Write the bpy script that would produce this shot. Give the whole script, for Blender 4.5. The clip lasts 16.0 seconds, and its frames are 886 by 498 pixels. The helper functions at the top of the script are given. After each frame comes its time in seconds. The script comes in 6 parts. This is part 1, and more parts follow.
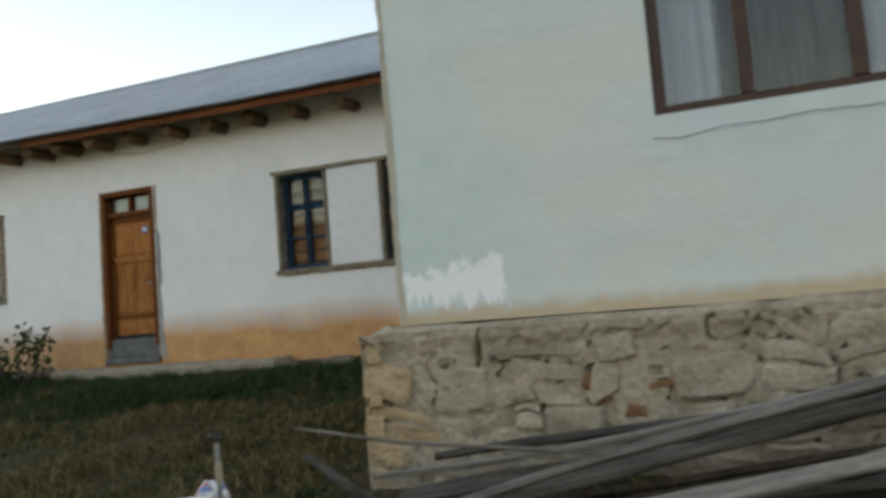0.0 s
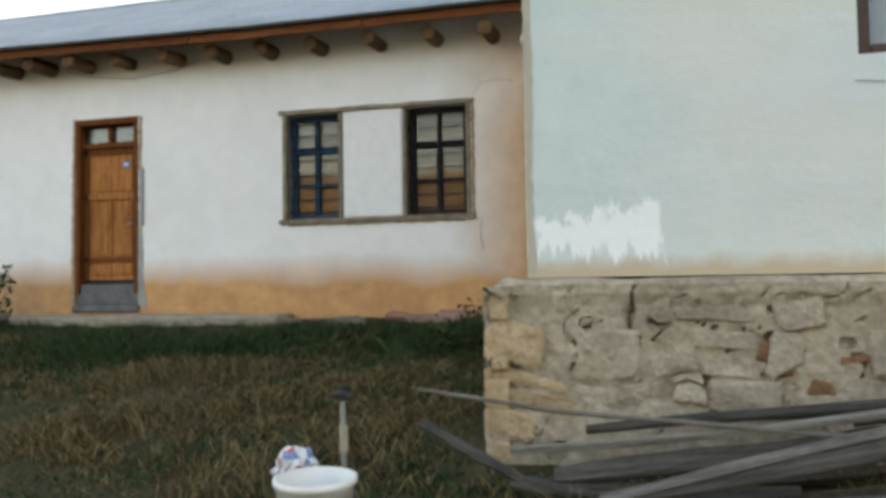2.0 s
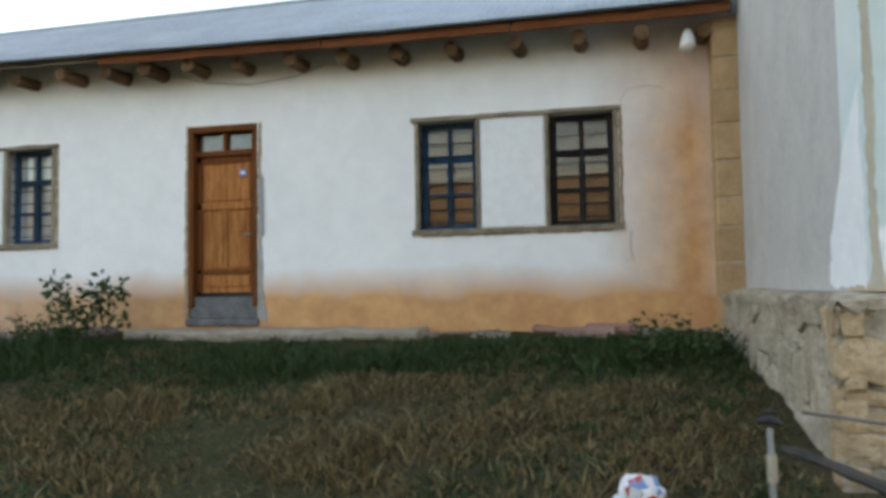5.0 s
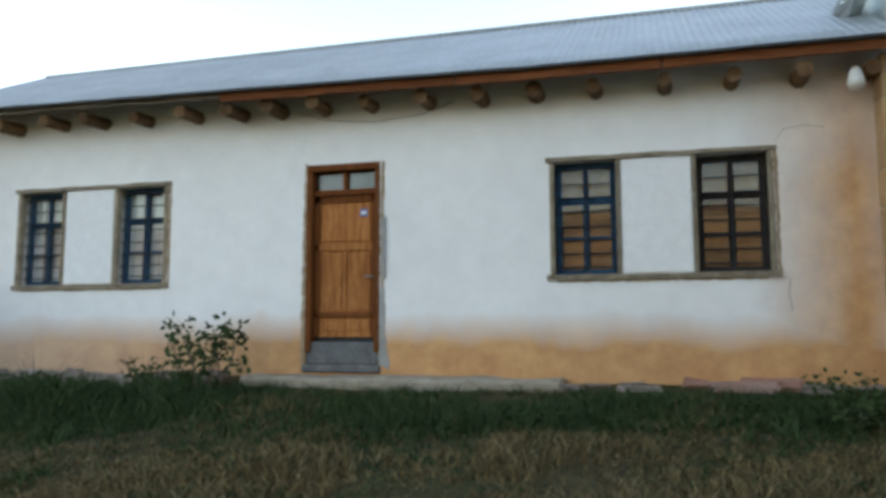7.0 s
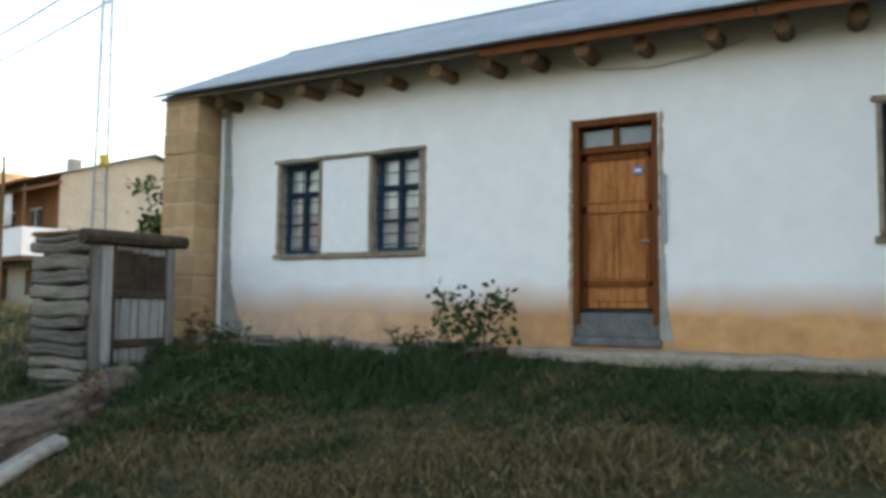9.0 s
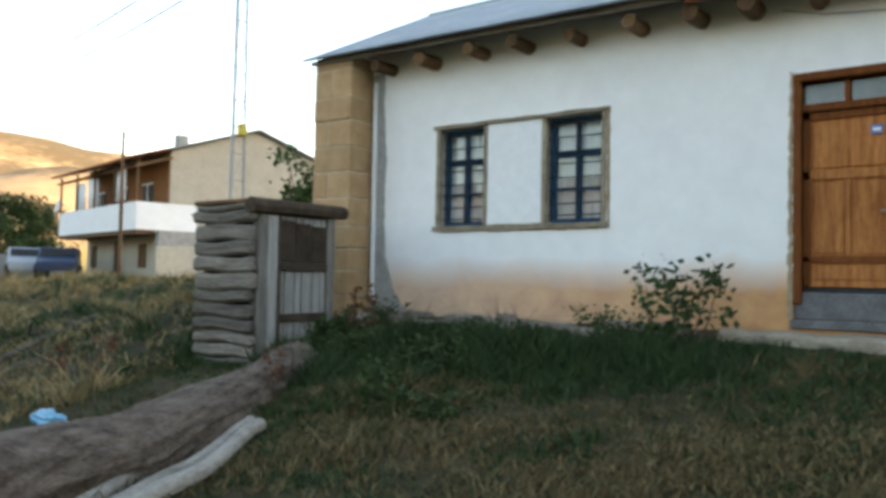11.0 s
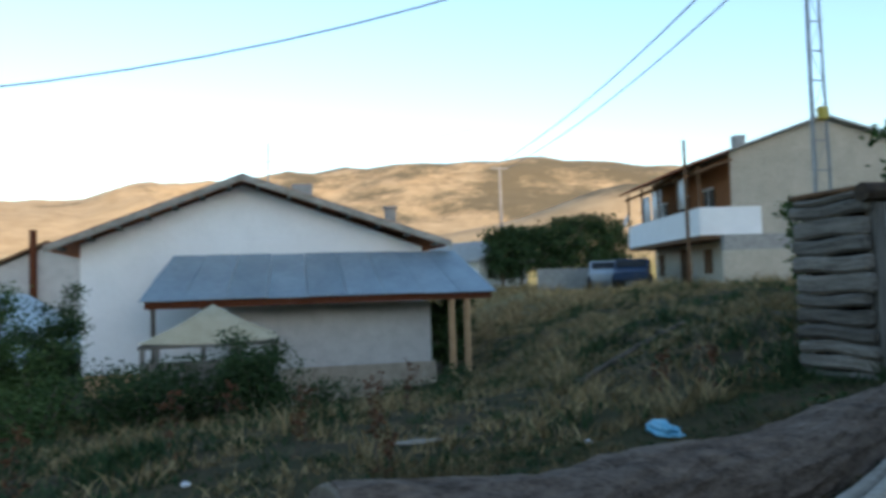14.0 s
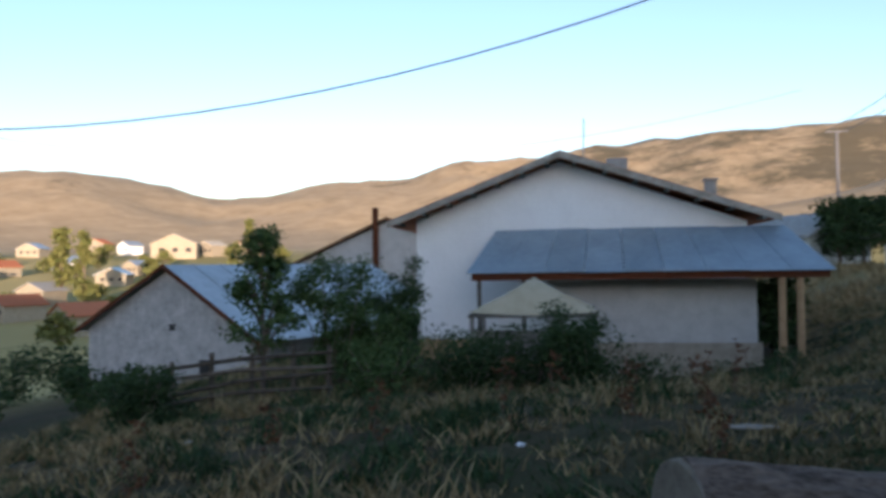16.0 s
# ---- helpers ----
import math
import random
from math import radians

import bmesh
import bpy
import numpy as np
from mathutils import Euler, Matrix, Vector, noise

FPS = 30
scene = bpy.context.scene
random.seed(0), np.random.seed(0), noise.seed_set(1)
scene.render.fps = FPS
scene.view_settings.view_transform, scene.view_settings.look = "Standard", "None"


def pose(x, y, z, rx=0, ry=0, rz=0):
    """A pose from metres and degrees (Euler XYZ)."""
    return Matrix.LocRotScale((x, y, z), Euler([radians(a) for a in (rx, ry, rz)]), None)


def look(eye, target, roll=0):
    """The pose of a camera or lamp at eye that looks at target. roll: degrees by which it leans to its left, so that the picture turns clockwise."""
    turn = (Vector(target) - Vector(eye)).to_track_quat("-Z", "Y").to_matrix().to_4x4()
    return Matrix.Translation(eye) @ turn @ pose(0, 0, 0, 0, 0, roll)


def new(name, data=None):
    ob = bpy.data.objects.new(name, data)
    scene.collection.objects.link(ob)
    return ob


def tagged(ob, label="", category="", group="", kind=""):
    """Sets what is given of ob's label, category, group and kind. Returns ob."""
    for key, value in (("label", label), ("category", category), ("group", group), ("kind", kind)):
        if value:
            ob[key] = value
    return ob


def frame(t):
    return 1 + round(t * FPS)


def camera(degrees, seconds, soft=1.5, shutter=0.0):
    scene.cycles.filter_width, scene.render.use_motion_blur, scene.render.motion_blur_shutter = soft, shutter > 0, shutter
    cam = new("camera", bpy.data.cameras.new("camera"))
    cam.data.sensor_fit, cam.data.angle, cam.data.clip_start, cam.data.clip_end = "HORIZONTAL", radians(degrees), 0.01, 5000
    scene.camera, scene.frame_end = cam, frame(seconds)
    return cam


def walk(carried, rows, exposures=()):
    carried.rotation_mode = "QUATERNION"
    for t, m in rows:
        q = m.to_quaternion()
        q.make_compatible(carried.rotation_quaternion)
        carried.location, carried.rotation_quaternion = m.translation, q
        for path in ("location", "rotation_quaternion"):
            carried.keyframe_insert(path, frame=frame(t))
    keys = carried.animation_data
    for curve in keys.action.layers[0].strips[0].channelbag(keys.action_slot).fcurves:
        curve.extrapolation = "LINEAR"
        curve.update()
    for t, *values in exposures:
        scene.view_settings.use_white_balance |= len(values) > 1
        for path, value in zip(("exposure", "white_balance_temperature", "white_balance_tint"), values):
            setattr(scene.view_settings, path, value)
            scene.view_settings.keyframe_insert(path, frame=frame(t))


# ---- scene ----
cam = camera(60.6, 16.0, soft=3.6, shutter=0.4)
PATH = [
    (0, (-0.746, 0.546, 1.501), (-1.424, 2.421, 1.652), -4.6),
    (0.5, (-1.129, 0.586, 1.465), (-1.859, 2.444, 1.6), -2.3),
    (1, (-1.447, 0.581, 1.453), (-2.156, 2.447, 1.565), -0.8),
    (1.5, (-1.748, 0.69, 1.414), (-2.344, 2.594, 1.556), -2.7),
    (2, (-1.97, 0.822, 1.411), (-2.463, 2.759, 1.49), -0.9),
    (2.5, (-2.243, 0.734, 1.433), (-2.596, 2.701, 1.51), -2.5),
    (3, (-2.524, 0.761, 1.42), (-2.952, 2.713, 1.487), -2.3),
    (3.5, (-2.763, 0.858, 1.408), (-3.236, 2.8, 1.474), -1.1),
    (6, (-4.266, 0.593, 1.472), (-4.712, 2.534, 1.651), -0.7),
    (6.5, (-4.557, 0.683, 1.361), (-5.068, 2.604, 1.577), -1.3),
    (7, (-4.764, 0.796, 1.555), (-5.29, 2.714, 1.763), -0.1),
    (7.5, (-5.106, 0.855, 1.53), (-5.711, 2.751, 1.725), -0.7),
    (8, (-5.306, 0.913, 1.571), (-5.996, 2.785, 1.711), 0.5),
    (8.5, (-5.543, 1.101, 1.523), (-6.412, 2.896, 1.673), -0.0),
    (11, (-7.111, 1.131, 1.466), (-8.262, 2.765, 1.545), 1.1),
    (11.5, (-7.341, 1.181, 1.47), (-8.614, 2.722, 1.548), -1.5),
    (12, (-7.557, 1.212, 1.473), (-8.994, 2.601, 1.547), -1.8),
    (12.5, (-7.672, 1.255, 1.472), (-9.289, 2.429, 1.549), -1.4),
    (13, (-7.708, 1.212, 1.489), (-9.47, 2.155, 1.566), -2.2),
    (13.5, (-7.711, 1.183, 1.483), (-9.577, 1.897, 1.573), -2.4),
    (14, (-7.736, 1.146, 1.48), (-9.67, 1.645, 1.58), -1.8),
    (14.5, (-7.715, 1.095, 1.489), (-9.698, 1.336, 1.578), -2.1),
    (15, (-7.643, 1.059, 1.501), (-9.642, 1.066, 1.574), -1.6),
    (15.5, (-7.603, 1.006, 1.51), (-9.598, 0.873, 1.571), -1.3),
    (16, (-7.617, 0.96, 1.499), (-9.594, 0.662, 1.549), -0.8),
]
walk(cam, [(t, look(eye, target, roll)) for t, eye, target, roll in PATH],
     exposures=[(0.0, 2.2, 8600, 23), (1.0, 2.5, 8600, 24), (3.5, 2.85, 8200, 25), (6.0, 2.65, 7700, 22), (8.5, 2.65, 7500, 21), (11.0, 2.7, 7400, 19), (12.0, 2.6, 7200, 18), (13.0, 2.25, 6600, 12), (14.0, 1.72, 5750, 11), (14.5, 1.54, 5700, 15), (16.0, 1.30, 5650, 20)])

# ---------------------------------------------------------------- light
SUN_AZ, SUN_EL = radians(15), radians(6.5)      # low evening sun from behind the added hill
world = bpy.data.worlds.new("world")
scene.world = world
world.use_nodes = True
wn = world.node_tree
sky = wn.nodes.new("ShaderNodeTexSky")
sky.sky_type = "NISHITA"
sky.sun_disc = False
sky.sun_elevation = SUN_EL
sky.sun_rotation = radians(90) - SUN_AZ
sky.dust_density = 0.5
sky.ozone_density = 1.2
wn.nodes["Background"].inputs["Strength"].default_value = 0.15
wn.links.new(sky.outputs["Color"], wn.nodes["Background"].inputs["Color"])
sun_data = bpy.data.lights.new("sun", "SUN")
sun_data.energy, sun_data.angle, sun_data.color = 3.9, radians(0.6), (1.0, 0.73, 0.45)
sun = new("sun", sun_data)
sun_dir = Vector((math.cos(SUN_AZ) * math.cos(SUN_EL), math.sin(SUN_AZ) * math.cos(SUN_EL), math.sin(SUN_EL)))
sun.matrix_world = look(sun_dir * 100, (0, 0, 0))


# ---------------------------------------------------------------- materials
def base_material(name, rough=0.8, metal=0.0):
    m = bpy.data.materials.new(name)
    m.use_nodes = True
    nt = m.node_tree
    b = nt.nodes["Principled BSDF"]
    b.inputs["Roughness"].default_value = rough
    b.inputs["Metallic"].default_value = metal
    if rough > 0.7:
        b.inputs["Specular IOR Level"].default_value = 0.12
    return m, nt, b


def coords(nt, scale=(1, 1, 1), world_space=False):
    mp = nt.nodes.new("ShaderNodeMapping")
    mp.inputs["Scale"].default_value = scale
    if world_space:
        g = nt.nodes.new("ShaderNodeNewGeometry")
        nt.links.new(g.outputs["Position"], mp.inputs["Vector"])
    else:
        g = nt.nodes.new("ShaderNodeTexCoord")
        nt.links.new(g.outputs["Object"], mp.inputs["Vector"])
    return mp.outputs["Vector"]


def noise_tex(nt, vec, scale, detail=4.0, rough=0.55):
    n = nt.nodes.new("ShaderNodeTexNoise")
    n.inputs["Scale"].default_value = scale
    n.inputs["Detail"].default_value = detail
    n.inputs["Roughness"].default_value = rough
    nt.links.new(vec, n.inputs["Vector"])
    return n.outputs["Fac"]


def ramp(nt, fac, stops):
    r = nt.nodes.new("ShaderNodeValToRGB")
    els = r.color_ramp.elements
    while len(els) < len(stops):
        els.new(0.5)
    for e, (p, c) in zip(els, stops):
        e.position, e.color = p, (*c, 1) if len(c) == 3 else c
    nt.links.new(fac, r.inputs["Fac"])
    return r.outputs["Color"]


def mix(nt, fac, a, b, blend="MIX"):
    n = nt.nodes.new("ShaderNodeMix")
    n.data_type, n.blend_type = "RGBA", blend
    for value, i in ((fac, 0), (a, 6), (b, 7)):
        if isinstance(value, (int, float)):
            n.inputs[i].default_value = value
        elif isinstance(value, tuple):
            n.inputs[i].default_value = (*value, 1)
        else:
            nt.links.new(value, n.inputs[i])
    return n.outputs[2]


def math_node(nt, op, a, b=None, c=None):
    n = nt.nodes.new("ShaderNodeMath")
    n.operation = op
    for i, value in enumerate((a, b, c)):
        if value is None:
            continue
        if isinstance(value, (int, float)):
            n.inputs[i].default_value = value
        else:
            nt.links.new(value, n.inputs[i])
    return n.outputs[0]


def bump(nt, b, height, strength=0.4, dist=0.01):
    n = nt.nodes.new("ShaderNodeBump")
    n.inputs["Strength"].default_value = strength
    n.inputs["Distance"].default_value = dist
    nt.links.new(height, n.inputs["Height"])
    nt.links.new(n.outputs["Normal"], b.inputs["Normal"])


def rough_mat(name, dark, light, scale=6.0, rough=0.85, stretch=(1, 1, 1), bump_s=0.5, bump_d=0.01, metal=0.0, vary=0.25, fine=6.0):
    """Two-scale mottled surface, with a shift of tone from piece to piece."""
    m, nt, b = base_material(name, rough, metal)
    v = coords(nt, stretch)
    big, small = noise_tex(nt, v, scale, 3), noise_tex(nt, v, scale * fine, 5, 0.65)
    both = math_node(nt, "MULTIPLY_ADD", small, 0.5, math_node(nt, "MULTIPLY", big, 0.5))
    col = ramp(nt, both, [(0.34, dark), (0.66, light)])
    info = nt.nodes.new("ShaderNodeObjectInfo")
    geo = nt.nodes.new("ShaderNodeNewGeometry")
    rnd = math_node(nt, "FRACT", math_node(nt, "ADD", info.outputs["Random"], geo.outputs["Random Per Island"]))
    gain = math_node(nt, "MULTIPLY_ADD", rnd, vary * 2, 1.0 - vary)
    hsv = nt.nodes.new("ShaderNodeHueSaturation")
    nt.links.new(gain, hsv.inputs["Value"])
    nt.links.new(col, hsv.inputs["Color"])
    nt.links.new(hsv.outputs["Color"], b.inputs["Base Color"])
    if bump_s:
        bump(nt, b, both, bump_s, bump_d)
    return m


def plaster_white():
    """Whitewash over mud plaster; ochre mud splash and washed-out streaks."""
    m, nt, b = base_material("whitewash", 0.9)
    v = coords(nt, world_space=True)
    sep = nt.nodes.new("ShaderNodeSeparateXYZ")
    nt.links.new(v, sep.inputs[0])
    x, z = sep.outputs["X"], sep.outputs["Z"]
    big, mid, small = noise_tex(nt, v, 0.9, 4), noise_tex(nt, v, 5, 5), noise_tex(nt, v, 45, 4)
    white = ramp(nt, mid, [(0.3, (0.80, 0.795, 0.79)), (0.7, (0.86, 0.855, 0.85))])
    patches = ramp(nt, big, [(0.45, (0, 0, 0)), (0.75, (1, 1, 1))])
    white = mix(nt, math_node(nt, "MULTIPLY", patches, 0.35), white, (0.73, 0.725, 0.715))
    ochre = ramp(nt, mid, [(0.3, (0.48, 0.19, 0.042)), (0.7, (0.66, 0.33, 0.105))])
    # mud splash reaches about half a metre up, with an uneven edge
    edge = math_node(nt, "MULTIPLY_ADD", big, 0.34, math_node(nt, "MULTIPLY_ADD", mid, 0.18, 1.45))
    mud = math_node(nt, "DIVIDE", math_node(nt, "SUBTRACT", edge, z), 0.36)
    fade = nt.nodes.new("ShaderNodeMapRange")
    for key, val in (("From Min", -13.0), ("From Max", -8.5), ("To Min", 0.72), ("To Max", 1.0)):
        fade.inputs[key].default_value = val
    nt.links.new(x, fade.inputs["Value"])
    mud = math_node(nt, "MULTIPLY", math_node(nt, "MINIMUM", mud, 1.0), fade.outputs["Result"])
    # rain-washed streak beside the corner column
    off = math_node(nt, "ABSOLUTE", math_node(nt, "ADD", x, 2.92))
    streak = math_node(nt, "SUBTRACT", math_node(nt, "MULTIPLY_ADD", big, 0.7, 0.66), math_node(nt, "MULTIPLY", off, 1.05))
    low = math_node(nt, "MULTIPLY_ADD", z, -0.42, 2.2)
    lowc = nt.nodes.new("ShaderNodeClamp")
    nt.links.new(low, lowc.inputs["Value"])
    streak = math_node(nt, "MULTIPLY", streak, lowc.outputs["Result"])
    total = math_node(nt, "MAXIMUM", mud, streak)
    c = nt.nodes.new("ShaderNodeClamp")
    nt.links.new(total, c.inputs["Value"])
    fac = math_node(nt, "MULTIPLY", c.outputs["Result"], 0.9)
    col = mix(nt, fac, white, ochre)
    nt.links.new(col, b.inputs["Base Color"])
    bump(nt, b, math_node(nt, "MULTIPLY_ADD", small, 0.25, mid), 0.35, 0.02)
    return m


def plaster_green():
    """Faded pale green distemper with worn cream areas, an earthy lower rim and a brushed-on patch of white."""
    m, nt, b = base_material("green_distemper", 0.9)
    v = coords(nt, world_space=True)
    sep = nt.nodes.new("ShaderNodeSeparateXYZ")
    nt.links.new(v, sep.inputs[0])
    x, y, z = sep.outputs["X"], sep.outputs["Y"], sep.outputs["Z"]
    big, mid, small = noise_tex(nt, v, 0.8, 3), noise_tex(nt, v, 6, 5), noise_tex(nt, v, 60, 3)
    wide = noise_tex(nt, coords(nt, (0.5, 1, 1.4), True), 1.7, 3)
    green = ramp(nt, mid, [(0.3, (0.55, 0.645, 0.635)), (0.7, (0.62, 0.71, 0.70))])
    worn = ramp(nt, big, [(0.42, (0, 0, 0)), (0.62, (1, 1, 1))])
    col = mix(nt, math_node(nt, "MULTIPLY", worn, 0.7), green, (0.72, 0.70, 0.65))
    chalk = ramp(nt, wide, [(0.5, (0, 0, 0)), (0.7, (1, 1, 1))])
    col = mix(nt, math_node(nt, "MULTIPLY", chalk, 0.5), col, (0.64, 0.69, 0.72))
    edge = math_node(nt, "MULTIPLY_ADD", mid, 0.12, math_node(nt, "MULTIPLY_ADD", big, 0.1, 1.40))
    rim = math_node(nt, "DIVIDE", math_node(nt, "SUBTRACT", edge, z), 0.07)
    c = nt.nodes.new("ShaderNodeClamp")
    nt.links.new(rim, c.inputs["Value"])
    col = mix(nt, math_node(nt, "MULTIPLY", c.outputs["Result"], 0.75), col, (0.52, 0.36, 0.20))
    # brush strokes of fresh white: a blotch with ragged, downward-dragged ends
    strokes = noise_tex(nt, coords(nt, (1, 0.1, 0.12), True), 17, 3, 0.7)
    fray = noise_tex(nt, coords(nt, (1, 1, 0.5), True), 14, 4, 0.7)
    across = math_node(nt, "SUBTRACT", 0.31, math_node(nt, "ABSOLUTE", math_node(nt, "ADD", x, 2.16)))
    across = math_node(nt, "MULTIPLY_ADD", fray, 0.30, math_node(nt, "SUBTRACT", across, 0.15))
    low = math_node(nt, "SUBTRACT", z, math_node(nt, "MULTIPLY_ADD", strokes, 0.42, math_node(nt, "MULTIPLY_ADD", x, -0.06, 1.17)))
    top = math_node(nt, "SUBTRACT", math_node(nt, "MULTIPLY_ADD", fray, 0.36, math_node(nt, "MULTIPLY_ADD", x, 0.10, 1.77)), z)
    inside = math_node(nt, "MINIMUM", across, math_node(nt, "MINIMUM", low, top))
    front = math_node(nt, "LESS_THAN", y, 4.7)
    pc = nt.nodes.new("ShaderNodeClamp")
    nt.links.new(math_node(nt, "DIVIDE", inside, 0.04), pc.inputs["Value"])
    col = mix(nt, math_node(nt, "MULTIPLY", math_node(nt, "MULTIPLY", pc.outputs["Result"], front), 0.95), col, (0.88, 0.89, 0.90))
    nt.links.new(col, b.inputs["Base Color"])
    bump(nt, b, math_node(nt, "MULTIPLY_ADD", small, 0.2, math_node(nt, "MULTIPLY_ADD", wide, 2.0, mid)), 0.35, 0.025)
    return m


def glass_mat():
    m, nt, b = base_material("window_glass", 0.03)
    b.inputs["Base Color"].default_value = (0.85, 0.9, 0.9, 1)
    b.inputs["Transmission Weight"].default_value = 1.0
    b.inputs["IOR"].default_value = 1.45
    return m


def ground_mat():
    """Trodden earth with dry grass and greener patches; far slopes of straw-coloured grass and scrub."""
    m, nt, b = base_material("earth", 0.95)
    v = coords(nt, world_space=True)
    n1, n2, n3 = noise_tex(nt, v, 0.35, 4), noise_tex(nt, v, 3, 5), noise_tex(nt, v, 40, 4)
    earth = ramp(nt, n2, [(0.3, (0.034, 0.026, 0.013)), (0.7, (0.088, 0.066, 0.035))])
    green = ramp(nt, n3, [(0.3, (0.022, 0.024, 0.009)), (0.7, (0.065, 0.058, 0.025))])
    near = mix(nt, ramp(nt, n1, [(0.4, (0, 0, 0)), (0.6, (1, 1, 1))]), earth, green)
    f1, f2, f3 = noise_tex(nt, v, 0.010, 10, 0.78), noise_tex(nt, v, 0.05, 6, 0.7), noise_tex(nt, v, 0.004, 3)
    straw = ramp(nt, f2, [(0.3, (0.29, 0.215, 0.125)), (0.7, (0.45, 0.345, 0.215))])
    sep = nt.nodes.new("ShaderNodeSeparateXYZ")
    nt.links.new(v, sep.inputs[0])
    # scrub and dark rock on the high northern hills, little on the others
    north = nt.nodes.new("ShaderNodeMapRange")
    for key, val in (("From Min", -150.0), ("From Max", 220.0), ("To Min", -0.10), ("To Max", 0.035)):
        north.inputs[key].default_value = val
    nt.links.new(sep.outputs["Y"], north.inputs["Value"])
    high = nt.nodes.new("ShaderNodeMapRange")
    for key, val in (("From Min", 30.0), ("From Max", 58.0), ("To Min", -0.14), ("To Max", 0.0)):
        high.inputs[key].default_value = val
    nt.links.new(sep.outputs["Z"], high.inputs["Value"])
    sc = math_node(nt, "ADD", math_node(nt, "ADD", f1, north.outputs["Result"]), high.outputs["Result"])
    scrub = ramp(nt, sc, [(0.44, (0, 0, 0)), (0.56, (1, 1, 1))])
    farc = mix(nt, math_node(nt, "MULTIPLY", scrub, 0.85), straw, (0.085, 0.075, 0.048))
    # stubble and green fields on the valley floor
    field = ramp(nt, f3, [(0.42, (0.24, 0.22, 0.07)), (0.5, (0.46, 0.36, 0.13)), (0.58, (0.28, 0.24, 0.08))])
    flat = nt.nodes.new("ShaderNodeMapRange")
    for key, val in (("From Min", 14.0), ("From Max", 6.0)):
        flat.inputs[key].default_value = val
    nt.links.new(sep.outputs["Z"], flat.inputs["Value"])
    farc = mix(nt, math_node(nt, "MULTIPLY", flat.outputs["Result"], 0.8), farc, field)
    ln = nt.nodes.new("ShaderNodeVectorMath")
    ln.operation = "LENGTH"
    g = nt.nodes.new("ShaderNodeNewGeometry")
    nt.links.new(g.outputs["Position"], ln.inputs[0])
    d = nt.nodes.new("ShaderNodeMapRange")
    d.inputs["From Min"].default_value, d.inputs["From Max"].default_value = 32, 70
    nt.links.new(ln.outputs["Value"], d.inputs["Value"])
    nt.links.new(mix(nt, d.outputs["Result"], near, farc), b.inputs["Base Color"])
    bump(nt, b, n3, 0.5, 0.03)
    return m


def leaf_mat(name, a, c, rough=0.75):
    m, nt, b = base_material(name, rough)
    geo = nt.nodes.new("ShaderNodeNewGeometry")
    nt.links.new(ramp(nt, geo.outputs["Random Per Island"], [(0.0, a), (1.0, c)]), b.inputs["Base Color"])
    return m


WHITE, GREEN_WALL, GLASS, EARTH = plaster_white(), plaster_green(), glass_mat(), ground_mat()
FRESH = rough_mat("fresh_whitewash", (0.74, 0.745, 0.75), (0.84, 0.845, 0.85), 8, 0.9, vary=0.02)
RUBBLE = rough_mat("rubble_stone", (0.27, 0.225, 0.17), (0.54, 0.455, 0.355), 6, 0.92, bump_s=1.0, bump_d=0.04, vary=0.13)
OCHRESTONE = rough_mat("ochre_corner_stone", (0.36, 0.24, 0.135), (0.58, 0.43, 0.28), 5, 0.92, bump_s=1.0, bump_d=0.05, vary=0.12)
BRICK = rough_mat("brick_fragment", (0.17, 0.085, 0.045), (0.34, 0.185, 0.11), 14, 0.92, bump_s=0.9, bump_d=0.02, vary=0.12)
SMEAR = rough_mat("smeared_mortar", (0.22, 0.178, 0.13), (0.51, 0.425, 0.325), 4, 0.95, bump_s=1.0, bump_d=0.03, vary=0.02)
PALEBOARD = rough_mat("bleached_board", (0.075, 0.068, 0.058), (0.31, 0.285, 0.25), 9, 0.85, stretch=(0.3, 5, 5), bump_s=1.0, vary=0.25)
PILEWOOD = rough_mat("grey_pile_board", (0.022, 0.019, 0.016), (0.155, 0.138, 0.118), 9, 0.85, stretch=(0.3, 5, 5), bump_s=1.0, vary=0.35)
MORTAR = rough_mat("earth_mortar", (0.33, 0.25, 0.17), (0.60, 0.485, 0.355), 7, 0.95, bump_s=0.9, bump_d=0.03, vary=0.05)
LEDGE = rough_mat("cement_ledge", (0.25, 0.21, 0.16), (0.46, 0.395, 0.31), 7, 0.95, bump_s=0.7, bump_d=0.02, vary=0.05)
QUOIN = rough_mat("ochre_sandstone", (0.37, 0.225, 0.115), (0.53, 0.35, 0.20), 6, 0.9, bump_s=0.6, vary=0.10)
SIDE = rough_mat("grey_beige_render", (0.42, 0.40, 0.375), (0.54, 0.52, 0.49), 3, 0.92, vary=0.03)
CEMENT = rough_mat("grey_cement", (0.24, 0.235, 0.22), (0.42, 0.41, 0.385), 4, 0.92, vary=0.06)
PALE = rough_mat("pale_render", (0.78, 0.78, 0.78), (0.86, 0.86, 0.86), 1.5, 0.9, vary=0.03)
CREAM = rough_mat("cream_render", (0.40, 0.36, 0.29), (0.54, 0.49, 0.40), 1.2, 0.9, vary=0.05)
TIN = rough_mat("galvanised_sheet", (0.34, 0.365, 0.365), (0.50, 0.53, 0.53), 1.5, 0.42, metal=0.55, bump_s=0.08, vary=0.05)
TIN_DARK = rough_mat("blue_grey_sheet", (0.20, 0.26, 0.30), (0.31, 0.38, 0.43), 1.2, 0.5, metal=0.3, bump_s=0.08, vary=0.08)
